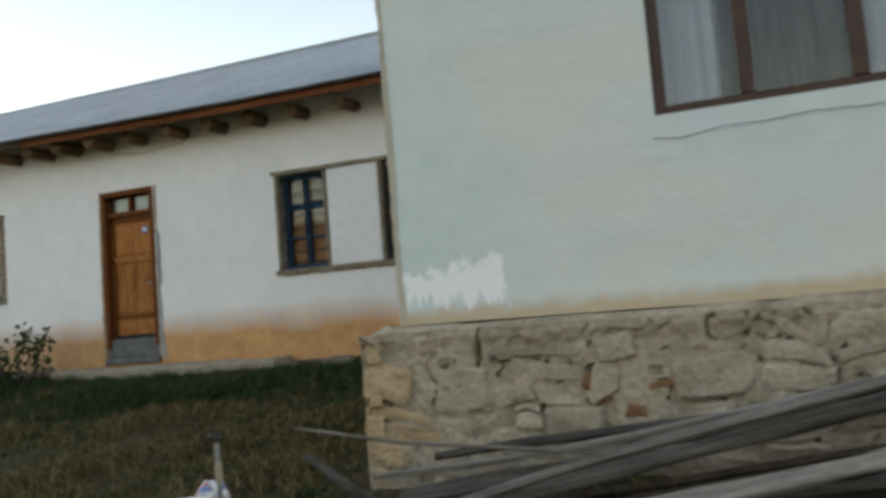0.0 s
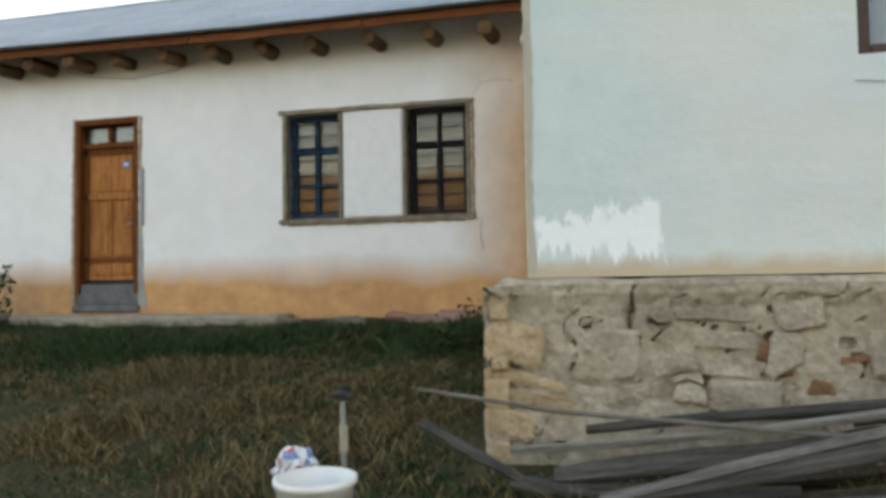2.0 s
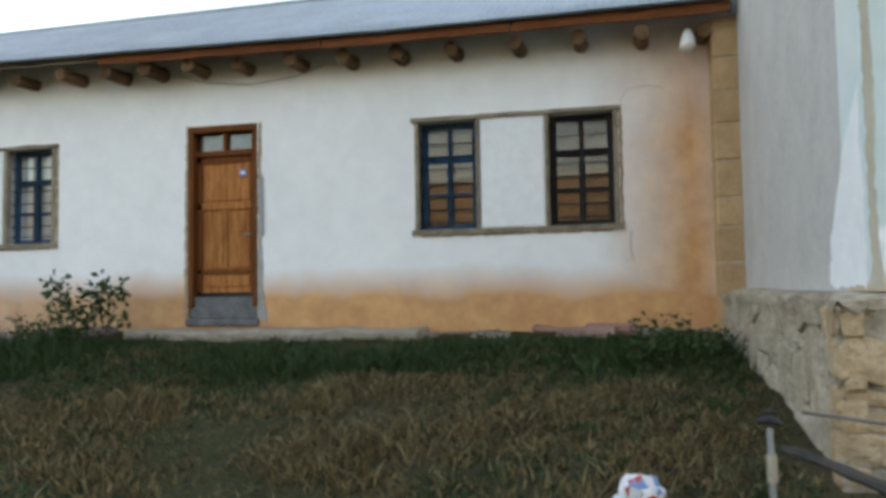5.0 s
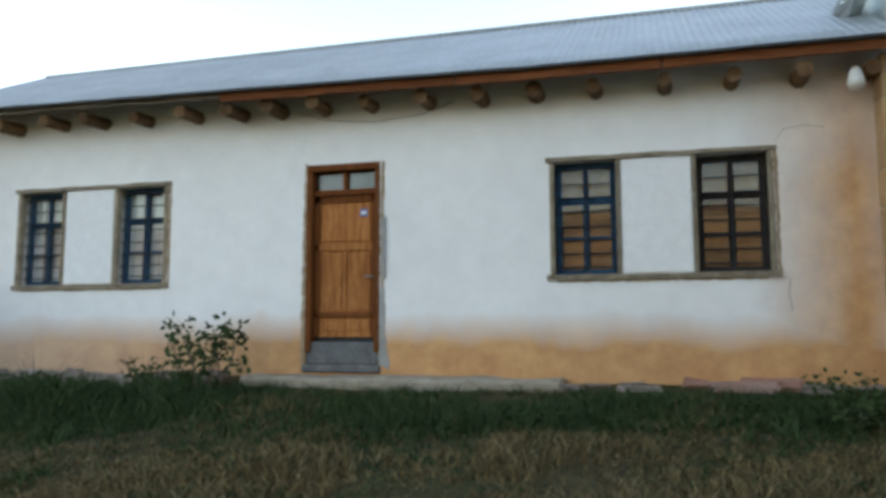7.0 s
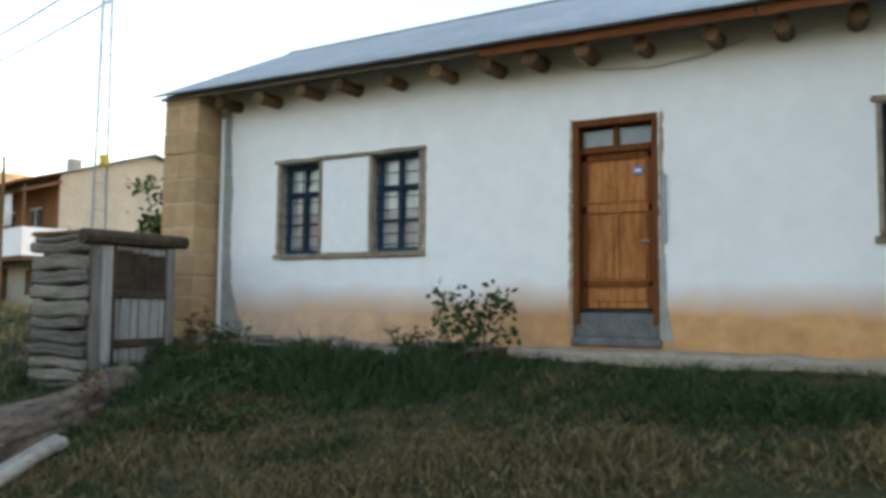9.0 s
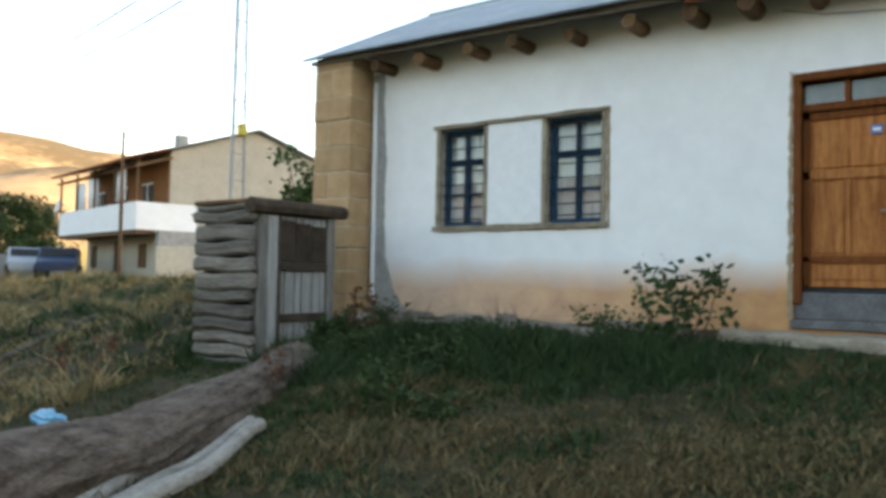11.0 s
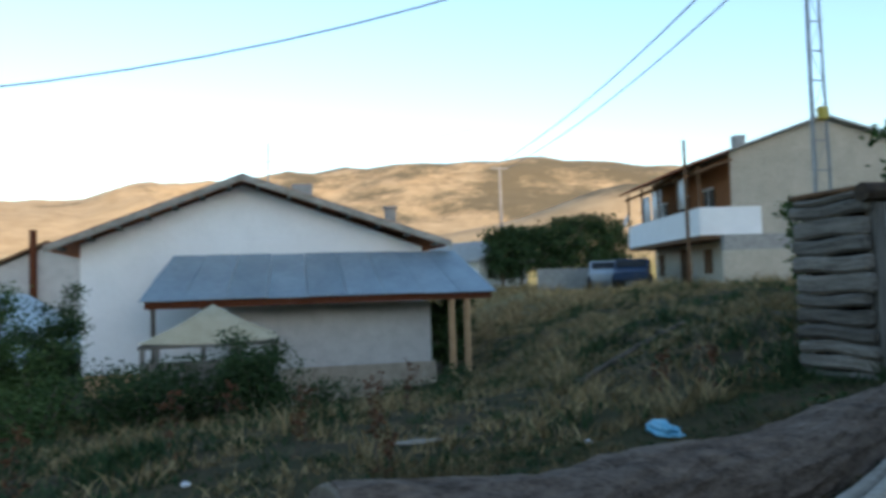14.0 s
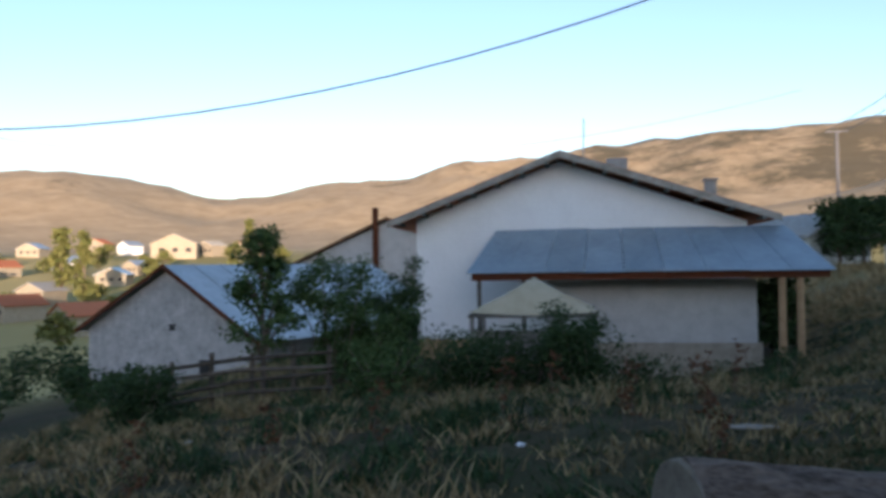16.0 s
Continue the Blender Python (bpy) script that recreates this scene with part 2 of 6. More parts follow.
OLDWOOD = rough_mat("silvered_wood", (0.06, 0.052, 0.044), (0.26, 0.23, 0.195), 5, 0.85, stretch=(0.35, 5, 5), bump_s=0.8, vary=0.4)
FENCEWOOD = rough_mat("weathered_pole", (0.055, 0.043, 0.032), (0.15, 0.12, 0.09), 6, 0.9, vary=0.3)
PINKSTONE = rough_mat("pink_stone", (0.24, 0.12, 0.09), (0.40, 0.22, 0.17), 8, 0.9, bump_s=0.7, vary=0.1)
PALEPLANK = rough_mat("pale_door_plank", (0.17, 0.165, 0.155), (0.46, 0.45, 0.425), 5, 0.85, stretch=(5, 5, 0.35), bump_s=0.8, vary=0.2)
OLDWOOD_V = rough_mat("silvered_wood_upright", (0.12, 0.11, 0.095), (0.34, 0.315, 0.28), 5, 0.85, stretch=(5, 5, 0.35), bump_s=0.8, vary=0.28)
TANBOARD = rough_mat("bare_roof_board", (0.20, 0.135, 0.085), (0.40, 0.30, 0.20), 5, 0.85, stretch=(0.4, 4, 4), vary=0.2)
EAVEWOOD = rough_mat("eave_red_board", (0.11, 0.034, 0.014), (0.26, 0.09, 0.036), 5, 0.85, stretch=(0.5, 4, 4), vary=0.2)
RAFTER = rough_mat("rafter_wood", (0.06, 0.034, 0.019), (0.20, 0.115, 0.062), 8, 0.85, vary=0.35)
FASCIA = rough_mat("red_brown_board", (0.055, 0.018, 0.009), (0.14, 0.046, 0.020), 4, 0.85, stretch=(0.4, 4, 4), vary=0.15)
DOORWOOD = rough_mat("varnished_pine", (0.20, 0.054, 0.014), (0.60, 0.25, 0.085), 4, 0.75, stretch=(6, 6, 0.5), bump_s=0.25, vary=0.08)
DOORDARK = rough_mat("red_varnish", (0.10, 0.031, 0.010), (0.23, 0.075, 0.022), 4, 0.75, stretch=(6, 6, 0.5), bump_s=0.25, vary=0.1)
FRAMEWOOD = rough_mat("bare_window_wood", (0.15, 0.115, 0.08), (0.42, 0.35, 0.26), 9, 0.85, bump_s=0.7, vary=0.25)
BLUE = rough_mat("old_blue_paint", (0.010, 0.026, 0.050), (0.030, 0.085, 0.15), 12, 0.8, vary=0.2)
BLUEBLACK = rough_mat("worn_dark_paint", (0.016, 0.015, 0.017), (0.05, 0.038, 0.034), 12, 0.8, vary=0.2)
BROWNCURTAIN = rough_mat("dark_drape", (0.035, 0.030, 0.028), (0.12, 0.105, 0.10), 5, 0.9, stretch=(6, 6, 0.4), vary=0.05)
BROWNPAINT = rough_mat("brown_window_paint", (0.032, 0.012, 0.007), (0.085, 0.030, 0.015), 10, 0.5, vary=0.15)
CURTAIN = rough_mat("white_net_curtain", (0.66, 0.66, 0.68), (0.80, 0.80, 0.82), 5, 0.9, vary=0.03)
GREYCURTAIN = rough_mat("grey_curtain", (0.15, 0.145, 0.155), (0.25, 0.24, 0.255), 5, 0.9, vary=0.05)
BLUENET = rough_mat("bluish_net_curtain", (0.52, 0.53, 0.60), (0.68, 0.69, 0.75), 5, 0.9, vary=0.03)
DARKSTEP = rough_mat("dark_step", (0.09, 0.09, 0.09), (0.20, 0.20, 0.20), 6, 0.9, vary=0.03)
CABLE = rough_mat("cable_sheath", (0.13, 0.135, 0.15), (0.19, 0.195, 0.21), 9, 0.7, vary=0.02)
SHUTTER = rough_mat("ochre_board", (0.16, 0.068, 0.028), (0.29, 0.135, 0.062), 5, 0.8, stretch=(0.5, 5, 5), vary=0.25)
# Indoor gloom as a dark base colour; also used for the bucket water.
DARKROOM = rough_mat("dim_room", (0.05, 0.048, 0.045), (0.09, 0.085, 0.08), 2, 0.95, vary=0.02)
IRON = rough_mat("dark_iron", (0.02, 0.02, 0.022), (0.05, 0.048, 0.046), 20, 0.6, metal=0.5, vary=0.1)
GREYMETAL = rough_mat("grey_metal", (0.22, 0.225, 0.23), (0.34, 0.345, 0.35), 10, 0.5, metal=0.6, vary=0.05)
BARK = rough_mat("rough_bark", (0.045, 0.034, 0.026), (0.26, 0.20, 0.158), 10, 0.95, stretch=(1, 0.35, 1), bump_s=1.0, bump_d=0.04, vary=0.05)
ENDGRAIN = rough_mat("log_end", (0.10, 0.085, 0.068), (0.22, 0.19, 0.155), 12, 0.9, vary=0.05)
BIRCH = rough_mat("peeled_pole", (0.19, 0.165, 0.135), (0.46, 0.42, 0.36), 6, 0.85, stretch=(1, 0.4, 1), bump_s=0.6, vary=0.15)
PLASTIC = rough_mat("white_plastic", (0.68, 0.67, 0.63), (0.78, 0.77, 0.73), 9, 0.4, bump_s=0.1, vary=0.03)
STONE = rough_mat("field_stone", (0.16, 0.13, 0.11), (0.34, 0.27, 0.235), 7, 0.92, bump_s=0.8, vary=0.25)
TILE = rough_mat("red_roof_tile", (0.34, 0.11, 0.05), (0.52, 0.20, 0.10), 2, 0.8, stretch=(2, 2, 2), vary=0.15)
LEAF = leaf_mat("green_leaf", (0.030, 0.062, 0.018), (0.105, 0.150, 0.048))
LEAF_DARK = leaf_mat("dark_leaf", (0.018, 0.038, 0.013), (0.06, 0.09, 0.032))
GRASS = leaf_mat("grass_blade", (0.010, 0.030, 0.011), (0.062, 0.094, 0.036))
STRAW = leaf_mat("dry_blade", (0.055, 0.041, 0.018), (0.24, 0.174, 0.084))
SLOPE_STRAW = leaf_mat("golden_dry_blade", (0.13, 0.094, 0.043), (0.41, 0.305, 0.152))
RUST = leaf_mat("rust_seed_head", (0.08, 0.034, 0.018), (0.17, 0.078, 0.038))
# Dark timber of the shed; also painted shade low in the wood pile.
DARKWOOD_SHADE = rough_mat("dark_and_shaded_wood", (0.03, 0.022, 0.016), (0.095, 0.07, 0.05), 6, 0.85, vary=0.2)
POPLAR = leaf_mat("poplar_leaf", (0.10, 0.12, 0.035), (0.20, 0.19, 0.06))


# ---------------------------------------------------------------- mesh helpers
def bm_box(bm, x0, x1, y0, y1, z0, z1, m=None):
    vs = [bm.verts.new((x, y, z)) for x in (x0, x1) for y in (y0, y1) for z in (z0, z1)]
    for f in ((0, 1, 3, 2), (4, 6, 7, 5), (0, 4, 5, 1), (2, 3, 7, 6), (0, 2, 6, 4), (1, 5, 7, 3)):
        bm.faces.new([vs[i] for i in f])
    if m is not None:
        bmesh.ops.transform(bm, matrix=m, verts=vs)
    return vs


def box(x0, x1, y0, y1, z0, z1, bevel=0.0, m=None):
    bm = bmesh.new()
    bm_box(bm, x0, x1, y0, y1, z0, z1, m)
    if bevel:
        bmesh.ops.bevel(bm, geom=bm.edges[:], offset=bevel, segments=1, affect="EDGES")
    return bm


def tube(points, radii, sides=8, wobble=0.0, cap=True, rng=None):
    """A tapered tube along a line of points."""
    bm = bmesh.new()
    rings = []
    pts = [Vector(p) for p in points]
    for i, p in enumerate(pts):
        d = (pts[min(i + 1, len(pts) - 1)] - pts[max(i - 1, 0)]).normalized()
        side = d.cross(Vector((0, 0, 1)))
        if side.length < 0.05:
            side = d.cross(Vector((0, 1, 0)))
        side.normalize()
        up = side.cross(d)
        r = radii[i] if hasattr(radii, "__len__") else radii
        ring = []
        for k in range(sides):
            a = 2 * math.pi * k / sides
            rr = r * (1 + (rng.uniform(-wobble, wobble) if rng else 0))
            ring.append(bm.verts.new(p + side * (rr * math.cos(a)) + up * (rr * math.sin(a))))
        rings.append(ring)
    for a, b in zip(rings, rings[1:]):
        for k in range(sides):
            bm.faces.new((a[k], a[(k + 1) % sides], b[(k + 1) % sides], b[k]))
    if cap:
        bm.faces.new(rings[0][::-1])
        bm.faces.new(rings[-1])
    return bm


def mesh_of(name, bm, material, smooth=False):
    bmesh.ops.recalc_face_normals(bm, faces=bm.faces[:])
    me = bpy.data.meshes.new(name)
    bm.to_mesh(me)
    bm.free()
    for mt in (material if isinstance(material, (list, tuple)) else [material]):
        me.materials.append(mt)
    if smooth:
        for p in me.polygons:
            p.use_smooth = True
    return me


def part(name, bm, material, parent=None, label="", smooth=False):
    ob = new(name, mesh_of(name, bm, material, smooth))
    if parent is not None:
        ob.parent = parent
    if label:
        ob["label"] = label
    return ob


def thing(name, label, category, group="", m=None):
    ob = tagged(new(name), label, category, group)
    if m is not None:
        ob.matrix_world = m
    return ob


def structure(name, bm, material, label="", category="", smooth=False):
    return tagged(part(name, bm, material, smooth=smooth), label, category, kind="structure")


def py_mesh(name, verts, faces, material):
    me = bpy.data.meshes.new(name)
    me.from_pydata([tuple(v) for v in verts], [], faces)
    for mt in (material if isinstance(material, (list, tuple)) else [material]):
        me.materials.append(mt)
    me.update()
    return me


def step(a, b, x):
    t = np.clip((x - a) / (b - a), 0, 1)
    return t * t * (3 - 2 * t)


# ---------------------------------------------------------------- ground
def ground_z(x, y):
    """Height of the hillside: a yard that climbs to the house, a hollow beside it, a valley and the hills round it."""
    x, y = np.asarray(x, float), np.asarray(y, float)
    yc = np.clip(y, -300, 8.4)
    z = np.where(yc < 1, 0.115 * (yc - 1), 0.06 * (yc - 1)) + 0.135 * np.clip(yc - 4.2, 0, 9) + 0.012 * np.clip(y - 8.4, 0, 40)
    z = z + 0.035 * (np.clip(x, -16, 6) + 11) * step(-4, 3, y) * (1 - step(5, 8.2, y))
    z = z - 1.0 * step(-16, -25, x) * (1 - step(8, 15, y)) * step(-7, 3, y)
    z = z - 0.09 * np.clip(-4 - np.clip(y, -300, 99), 0, 400)
    # terrace bank that runs off from the shed
    side = ((x + 17.2) * 8.3 + (y - 5) * 6.3) / 10.4
    z = z + 0.26 * step(0.5, -0.4, side) * step(5, 8, y) * (1 - step(13, 17, y)) * (1 - step(-26, -34, x))
    r = np.hypot(x + 8, y - 1)
    az = np.degrees(np.arctan2(y - 1, x + 8)) % 360
    valley = -10 + 0.09 * np.clip(r - 140, 0, 230)
    # ridge heights round the horizon, as angles above the eye
    el = np.interp(az, (0, 60, 120, 149, 155, 162, 169, 175, 184, 187, 191, 196, 201, 205.6, 209, 212, 215, 219, 240, 270, 310, 360),
                   (5, 6, 7, 7.8, 8.9, 9.0, 9.0, 8.3, 7.8, 7.7, 6.6, 6.1, 5.2, 4.8, 5.7, 6.6, 6.8, 6.3, 7, 8.5, 7, 5))
    el = el - 0.45 + 0.10 * np.sin(np.radians(az * 37)) + 0.06 * np.sin(np.radians(az * 71 + 40))
    far = np.tan(np.radians(el)) * 1000
    prof = step(330, 1000, r) ** 1.3
    z = z * (1 - step(60, 140, r)) + valley * step(60, 140, r) + far * prof
    # low foreland ridge in front of the hills
    z = z + 40 * np.exp(-((r - 430) / 110) ** 2) * np.exp(-((az - 151) / 9) ** 2) + 14 * np.exp(-((r - 400) / 90) ** 2) * np.exp(-((az - 166) / 9) ** 2)
    # an added hill, out of view, sized to keep the village in shade
    h = np.exp(-(((x - 190) * math.cos(SUN_AZ) + y * math.sin(SUN_AZ)) / 60) ** 2) * np.exp(-((-(x - 190) * math.sin(SUN_AZ) + y * math.cos(SUN_AZ)) / 260) ** 4)
    z = z + 42 * h * step(40, 110, x)
    return z


def axis(lo, hi, near_lo, near_hi, fine):
    a = list(np.arange(near_lo, near_hi + 1e-6, fine))
    s, v = fine, near_hi
    while v < hi:
        s = min(s * 1.10, 26)
        v += s
        a.append(v)
    s, v = fine, near_lo
    while v > lo:
        s = min(s * 1.10, 26)
        v -= s
        a.insert(0, v)
    return np.array(a)


gx, gy = axis(-1500, 700, -20, 2, 0.22), axis(-1500, 1500, -1, 10, 0.22)
X, Y = np.meshgrid(gx, gy)
Z = ground_z(X, Y)
rough_near = np.array([[noise.noise((px * 1.3, py * 1.3, 0)) * 0.03 + noise.noise((px * 0.5, py * 0.5, 3)) * 0.05 for px in gx] for py in gy])
R = np.hypot(X + 8, Y - 1)
rough_far = np.array([[noise.fractal((px * 0.006, py * 0.006, 0), 0.7, 2.2, 5) for px in gx] for py in gy])
Z = Z + rough_near * (1 - step(30, 60, R)) + rough_far * 9 * step(250, 700, R)
nx, ny = len(gx), len(gy)
verts = np.stack([X, Y, Z], -1).reshape(-1, 3)
faces = [(j * nx + i, j * nx + i + 1, (j + 1) * nx + i + 1, (j + 1) * nx + i) for j in range(ny - 1) for i in range(nx - 1)]
ground_mesh = py_mesh("ground", verts, faces, EARTH)
for p in ground_mesh.polygons:
    p.use_smooth = True
tagged(new("ground", ground_mesh), "sloping village ground of trodden earth and dry grass with golden hills", "ground", kind="structure")


# ---------------------------------------------------------------- the whitewashed house
FY = 8.5                      # face of the whitewashed wall
WIN_A, WIN_B = (-12.44, -10.22), (-5.77, -3.58)
WZ0, WZ1 = 2.06, 3.27
DX0, DX1, DZ0, DZ1 = -8.46, -7.59, 1.16, 3.38


def wall_with_holes(x0, x1, z0, z1, y0, y1, holes):
    """One solid wall, with rectangular openings through it, from a grid of cells."""
    xs = sorted({x0, x1, *(h[0] for h in holes), *(h[1] for h in holes)})
    zs = sorted({z0, z1, *(h[2] for h in holes), *(h[3] for h in holes)})
    solid = {}
    for i in range(len(xs) - 1):
        for k in range(len(zs) - 1):
            cx, cz = (xs[i] + xs[i + 1]) / 2, (zs[k] + zs[k + 1]) / 2
            solid[i, k] = not any(h[0] < cx < h[1] and h[2] < cz < h[3] for h in holes)
    bm = bmesh.new()
    pool = {}

    def v(i, j, k):
        key = (i, j, k)
        if key not in pool:
            pool[key] = bm.verts.new((xs[i], (y0, y1)[j], zs[k]))
        return pool[key]

    for (i, k), s in solid.items():
        if not s:
            continue
        bm.faces.new([v(i, 0, k), v(i + 1, 0, k), v(i + 1, 0, k + 1), v(i, 0, k + 1)])
        bm.faces.new([v(i, 1, k), v(i, 1, k + 1), v(i + 1, 1, k + 1), v(i + 1, 1, k)])
        for di, dk, a, b in ((-1, 0, (i, k), (i, k + 1)), (1, 0, (i + 1, k), (i + 1, k + 1)), (0, -1, (i, k), (i + 1, k)), (0, 1, (i, k + 1), (i + 1, k + 1))):
            if not solid.get((i + di, k + dk), False):
                bm.faces.new([v(a[0], 0, a[1]), v(b[0], 0, b[1]), v(b[0], 1, b[1]), v(a[0], 1, a[1])])
    return bm


def window_holes(w):
    """Two lights with a plastered panel between them."""
    x0, x1 = w
    return [(x0 + 0.03, x0 + 0.74, WZ0 + 0.03, WZ1 - 0.02), (x1 - 0.77, x1 - 0.03, WZ0 + 0.03, WZ1 - 0.02)]


holes = window_holes(WIN_A) + window_holes(WIN_B) + [(DX0, DX1, DZ0, DZ1)]
facade = wall_with_holes(-13.45, -2.52, 0.95, 4.375, FY, FY + 0.45, holes)
bmesh.ops.subdivide_edges(facade, edges=[e for e in facade.edges if e.calc_length() > 0.5], cuts=3, use_grid_fill=True)
house = thing("village_house", "long low whitewashed village house with mud-stained plaster and tin roof", "house")
part("wall", facade, WHITE, house, "whitewashed plaster wall with ochre mud splash")
for nm, b in (("wall", box(-14.0, -2.52, 12.6, 13.05, 0.6, 4.12)), ("wall", box(-14.0, -13.55, FY + 0.46, 12.59, 0.6, 4.37)), ("wall", box(-2.97, -2.52, FY + 0.46, 12.59, 0.6, 4.12))):
    part(nm, b, WHITE, house)
# Unseen room surfaces, coloured dark in place of the dimness indoors.
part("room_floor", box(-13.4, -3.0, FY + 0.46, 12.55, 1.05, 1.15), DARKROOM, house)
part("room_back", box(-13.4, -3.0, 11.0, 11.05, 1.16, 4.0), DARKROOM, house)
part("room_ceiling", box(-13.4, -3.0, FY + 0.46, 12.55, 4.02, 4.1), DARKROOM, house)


def corrugated(x0, x1, y0, z0, y1, z1, pitch=0.085, amp=0.009, rows=6, sag=None, right_slide=0.0):
    """A sheet whose waves run up the slope."""
    n = int((x1 - x0) / pitch * 6)
    up = Vector((0, y1 - y0, z1 - z0)).normalized()
    nor = Vector((1, 0, 0)).cross(up)
    bm = bmesh.new()
    grid = []
    for j in range(rows + 1):
        f = j / rows
        line = []
        for i in range(n + 1):
            x = x0 + (x1 + right_slide * f - x0) * i / n
            a = amp * math.cos(2 * math.pi * (x - x0) / pitch)
            p = Vector((x, y0 + (y1 - y0) * f, z0 + (z1 - z0) * f)) + nor * a
            if sag:
                p.z += sag(x, f)
            line.append(bm.verts.new(p))
        grid.append(line)
    for a, b in zip(grid, grid[1:]):
        for i in range(n):
            bm.faces.new((a[i], a[i + 1], b[i + 1], b[i]))
    geom = bmesh.ops.extrude_face_region(bm, geom=bm.faces[:])
    bmesh.ops.translate(bm, verts=[g for g in geom["geom"] if isinstance(g, bmesh.types.BMVert)], vec=-nor * 0.006)
    return bm


EY, EZ, RY, RZ = 7.98, 4.09, 10.7, 5.64


def eave_lift(x):
    """The eave climbs slightly towards the far end of the house."""
    return 0.024 + 0.016 * max(0.0, -x - 5.8)


def roof_sag(x, f):
    return (1 - f) * (eave_lift(x) + 0.006 * math.sin(x * 1.9))


def eave_strip(x0, x1, y0, y1, z0, z1, wob=0.004, seed=1):
    """A long board that follows the eave."""
    r = random.Random(seed)
    n = max(6, int((x1 - x0) / 0.3))
    bm = bmesh.new()
    rows = []
    for i in range(n + 1):
        x = x0 + (x1 - x0) * i / n
        k = eave_lift(x)
        j = r.uniform(-wob, wob)
        rows.append([bm.verts.new((x, y, z + k + j)) for y, z in ((y0, z0), (y1, z0), (y1, z1), (y0, z1))])
    for a, b in zip(rows, rows[1:]):
        for q in range(4):
            bm.faces.new((a[q], b[q], b[(q + 1) % 4], a[(q + 1) % 4]))
    bm.faces.new(rows[0]), bm.faces.new(rows[-1][::-1])
    return bm


part("roof", corrugated(-14.18, -2.56, EY - 0.03, EZ - 0.016, RY, RZ, sag=roof_sag), TIN, house, "corrugated galvanised roof sheets", smooth=True)
part("roof", corrugated(-14.18, -2.56, 13.6, EZ, RY, RZ), TIN, house, smooth=True)
part("ridge_cap", tube([(-14.2, RY, RZ + 0.01), (-2.56, RY, RZ + 0.01)], 0.03, 8), TIN, house)
for gx0 in (-13.98, -2.9):
    bm = bmesh.new()
    a = [bm.verts.new((gx0, y, z)) for y, z in ((8.5, 4.37), (13.05, 4.12), (RY, RZ - 0.06))]
    b = [bm.verts.new((gx0 + 0.3, y, z)) for y, z in ((8.5, 4.37), (13.05, 4.12), (RY, RZ - 0.06))]
    bm.faces.new(a), bm.faces.new(b[::-1])
    for i in range(3):
        bm.faces.new((a[i], b[i], b[(i + 1) % 3], a[(i + 1) % 3]))
    part("gable", bm, WHITE, house)
rng = random.Random(4)
for k, (xa, xb) in enumerate(((-9.3, -6.62), (-6.6, -4.62), (-4.6, -2.56))):
    part("eave_board", eave_strip(xa, xb, EY + 0.03, EY + 0.055, EZ - 0.125, EZ - 0.035, 0.006, 70 + k), EAVEWOOD, house, "red-brown eave board")
part("eave_batten", eave_strip(-14.1, -9.32, EY + 0.05, EY + 0.085, EZ - 0.075, EZ - 0.03, 0.006, 75), OLDWOOD, house, "thin grey eave batten")
part("drip_edge", eave_strip(-14.17, -2.56, EY - 0.036, EY - 0.024, EZ - 0.034, EZ - 0.008, 0.003, 76), IRON, house, "dark sheet edge")
for k in range(4):
    yy = 8.06 + 0.115 * k
    z_at = EZ + (yy - EY) / (RY - EY) * (RZ - EZ) - 0.052
    part("roof_board", eave_strip(-14.03, -2.56, yy, yy + 0.105, z_at - 0.012, z_at + 0.012, 0.006, 80 + k), TANBOARD, house, "bare tan roof board")
for i, x in enumerate((-13.1, -12.45, -11.75, -11.17, -10.53, -9.86, -9.28, -8.77, -8.22, -7.67, -7.02, -6.42, -5.84, -5.26, -4.59, -3.96, -3.36, -2.78)):
    r = rng.uniform(0.072, 0.09)
    zc = 3.985 + 0.018 * (-x - 8) + rng.uniform(-0.012, 0.012)
    out = rng.uniform(-0.04, 0.05)
    part("rafter_end", tube([(x, 8.12 + out, zc - 0.01), (x + rng.uniform(-0.02, 0.02), 8.6, zc + 0.02)], [r * 0.96, r], 10, 0.06, rng=rng), RAFTER, house)

# corner columns of squared sandstone
def column(x0, x1, y0, y1, z0, z1, seed):
    c = part("corner_column", box(x0 + 0.012, x1 - 0.012, y0 + 0.012, y1, z0, z1), MORTAR, house, "corner column of squared ochre sandstone blocks")
    r = random.Random(seed)
    z = z0
    k = 0
    while z < z1 - 0.05:
        h = min(r.uniform(0.27, 0.36), z1 - z)
        cuts = [x0, x1] if k % 2 == 0 or x1 - x0 < 0.4 else [x0, x0 + (x1 - x0) * r.uniform(0.38, 0.6), x1]
        for a, b in zip(cuts, cuts[1:]):
            j = r.uniform(-0.008, 0.008)
            part("block", box(a + 0.003, b - 0.003, y0 + j, y1 - 0.01, z + 0.004, z + h - 0.004, 0.014), QUOIN, c)
        z += h
        k += 1
    return c


column(-14.07, -13.44, 8.07, 8.96, 0.95, 4.25, 3)
column(-2.72, -2.45, 8.2, 8.49, 1.0, 4.02, 5)

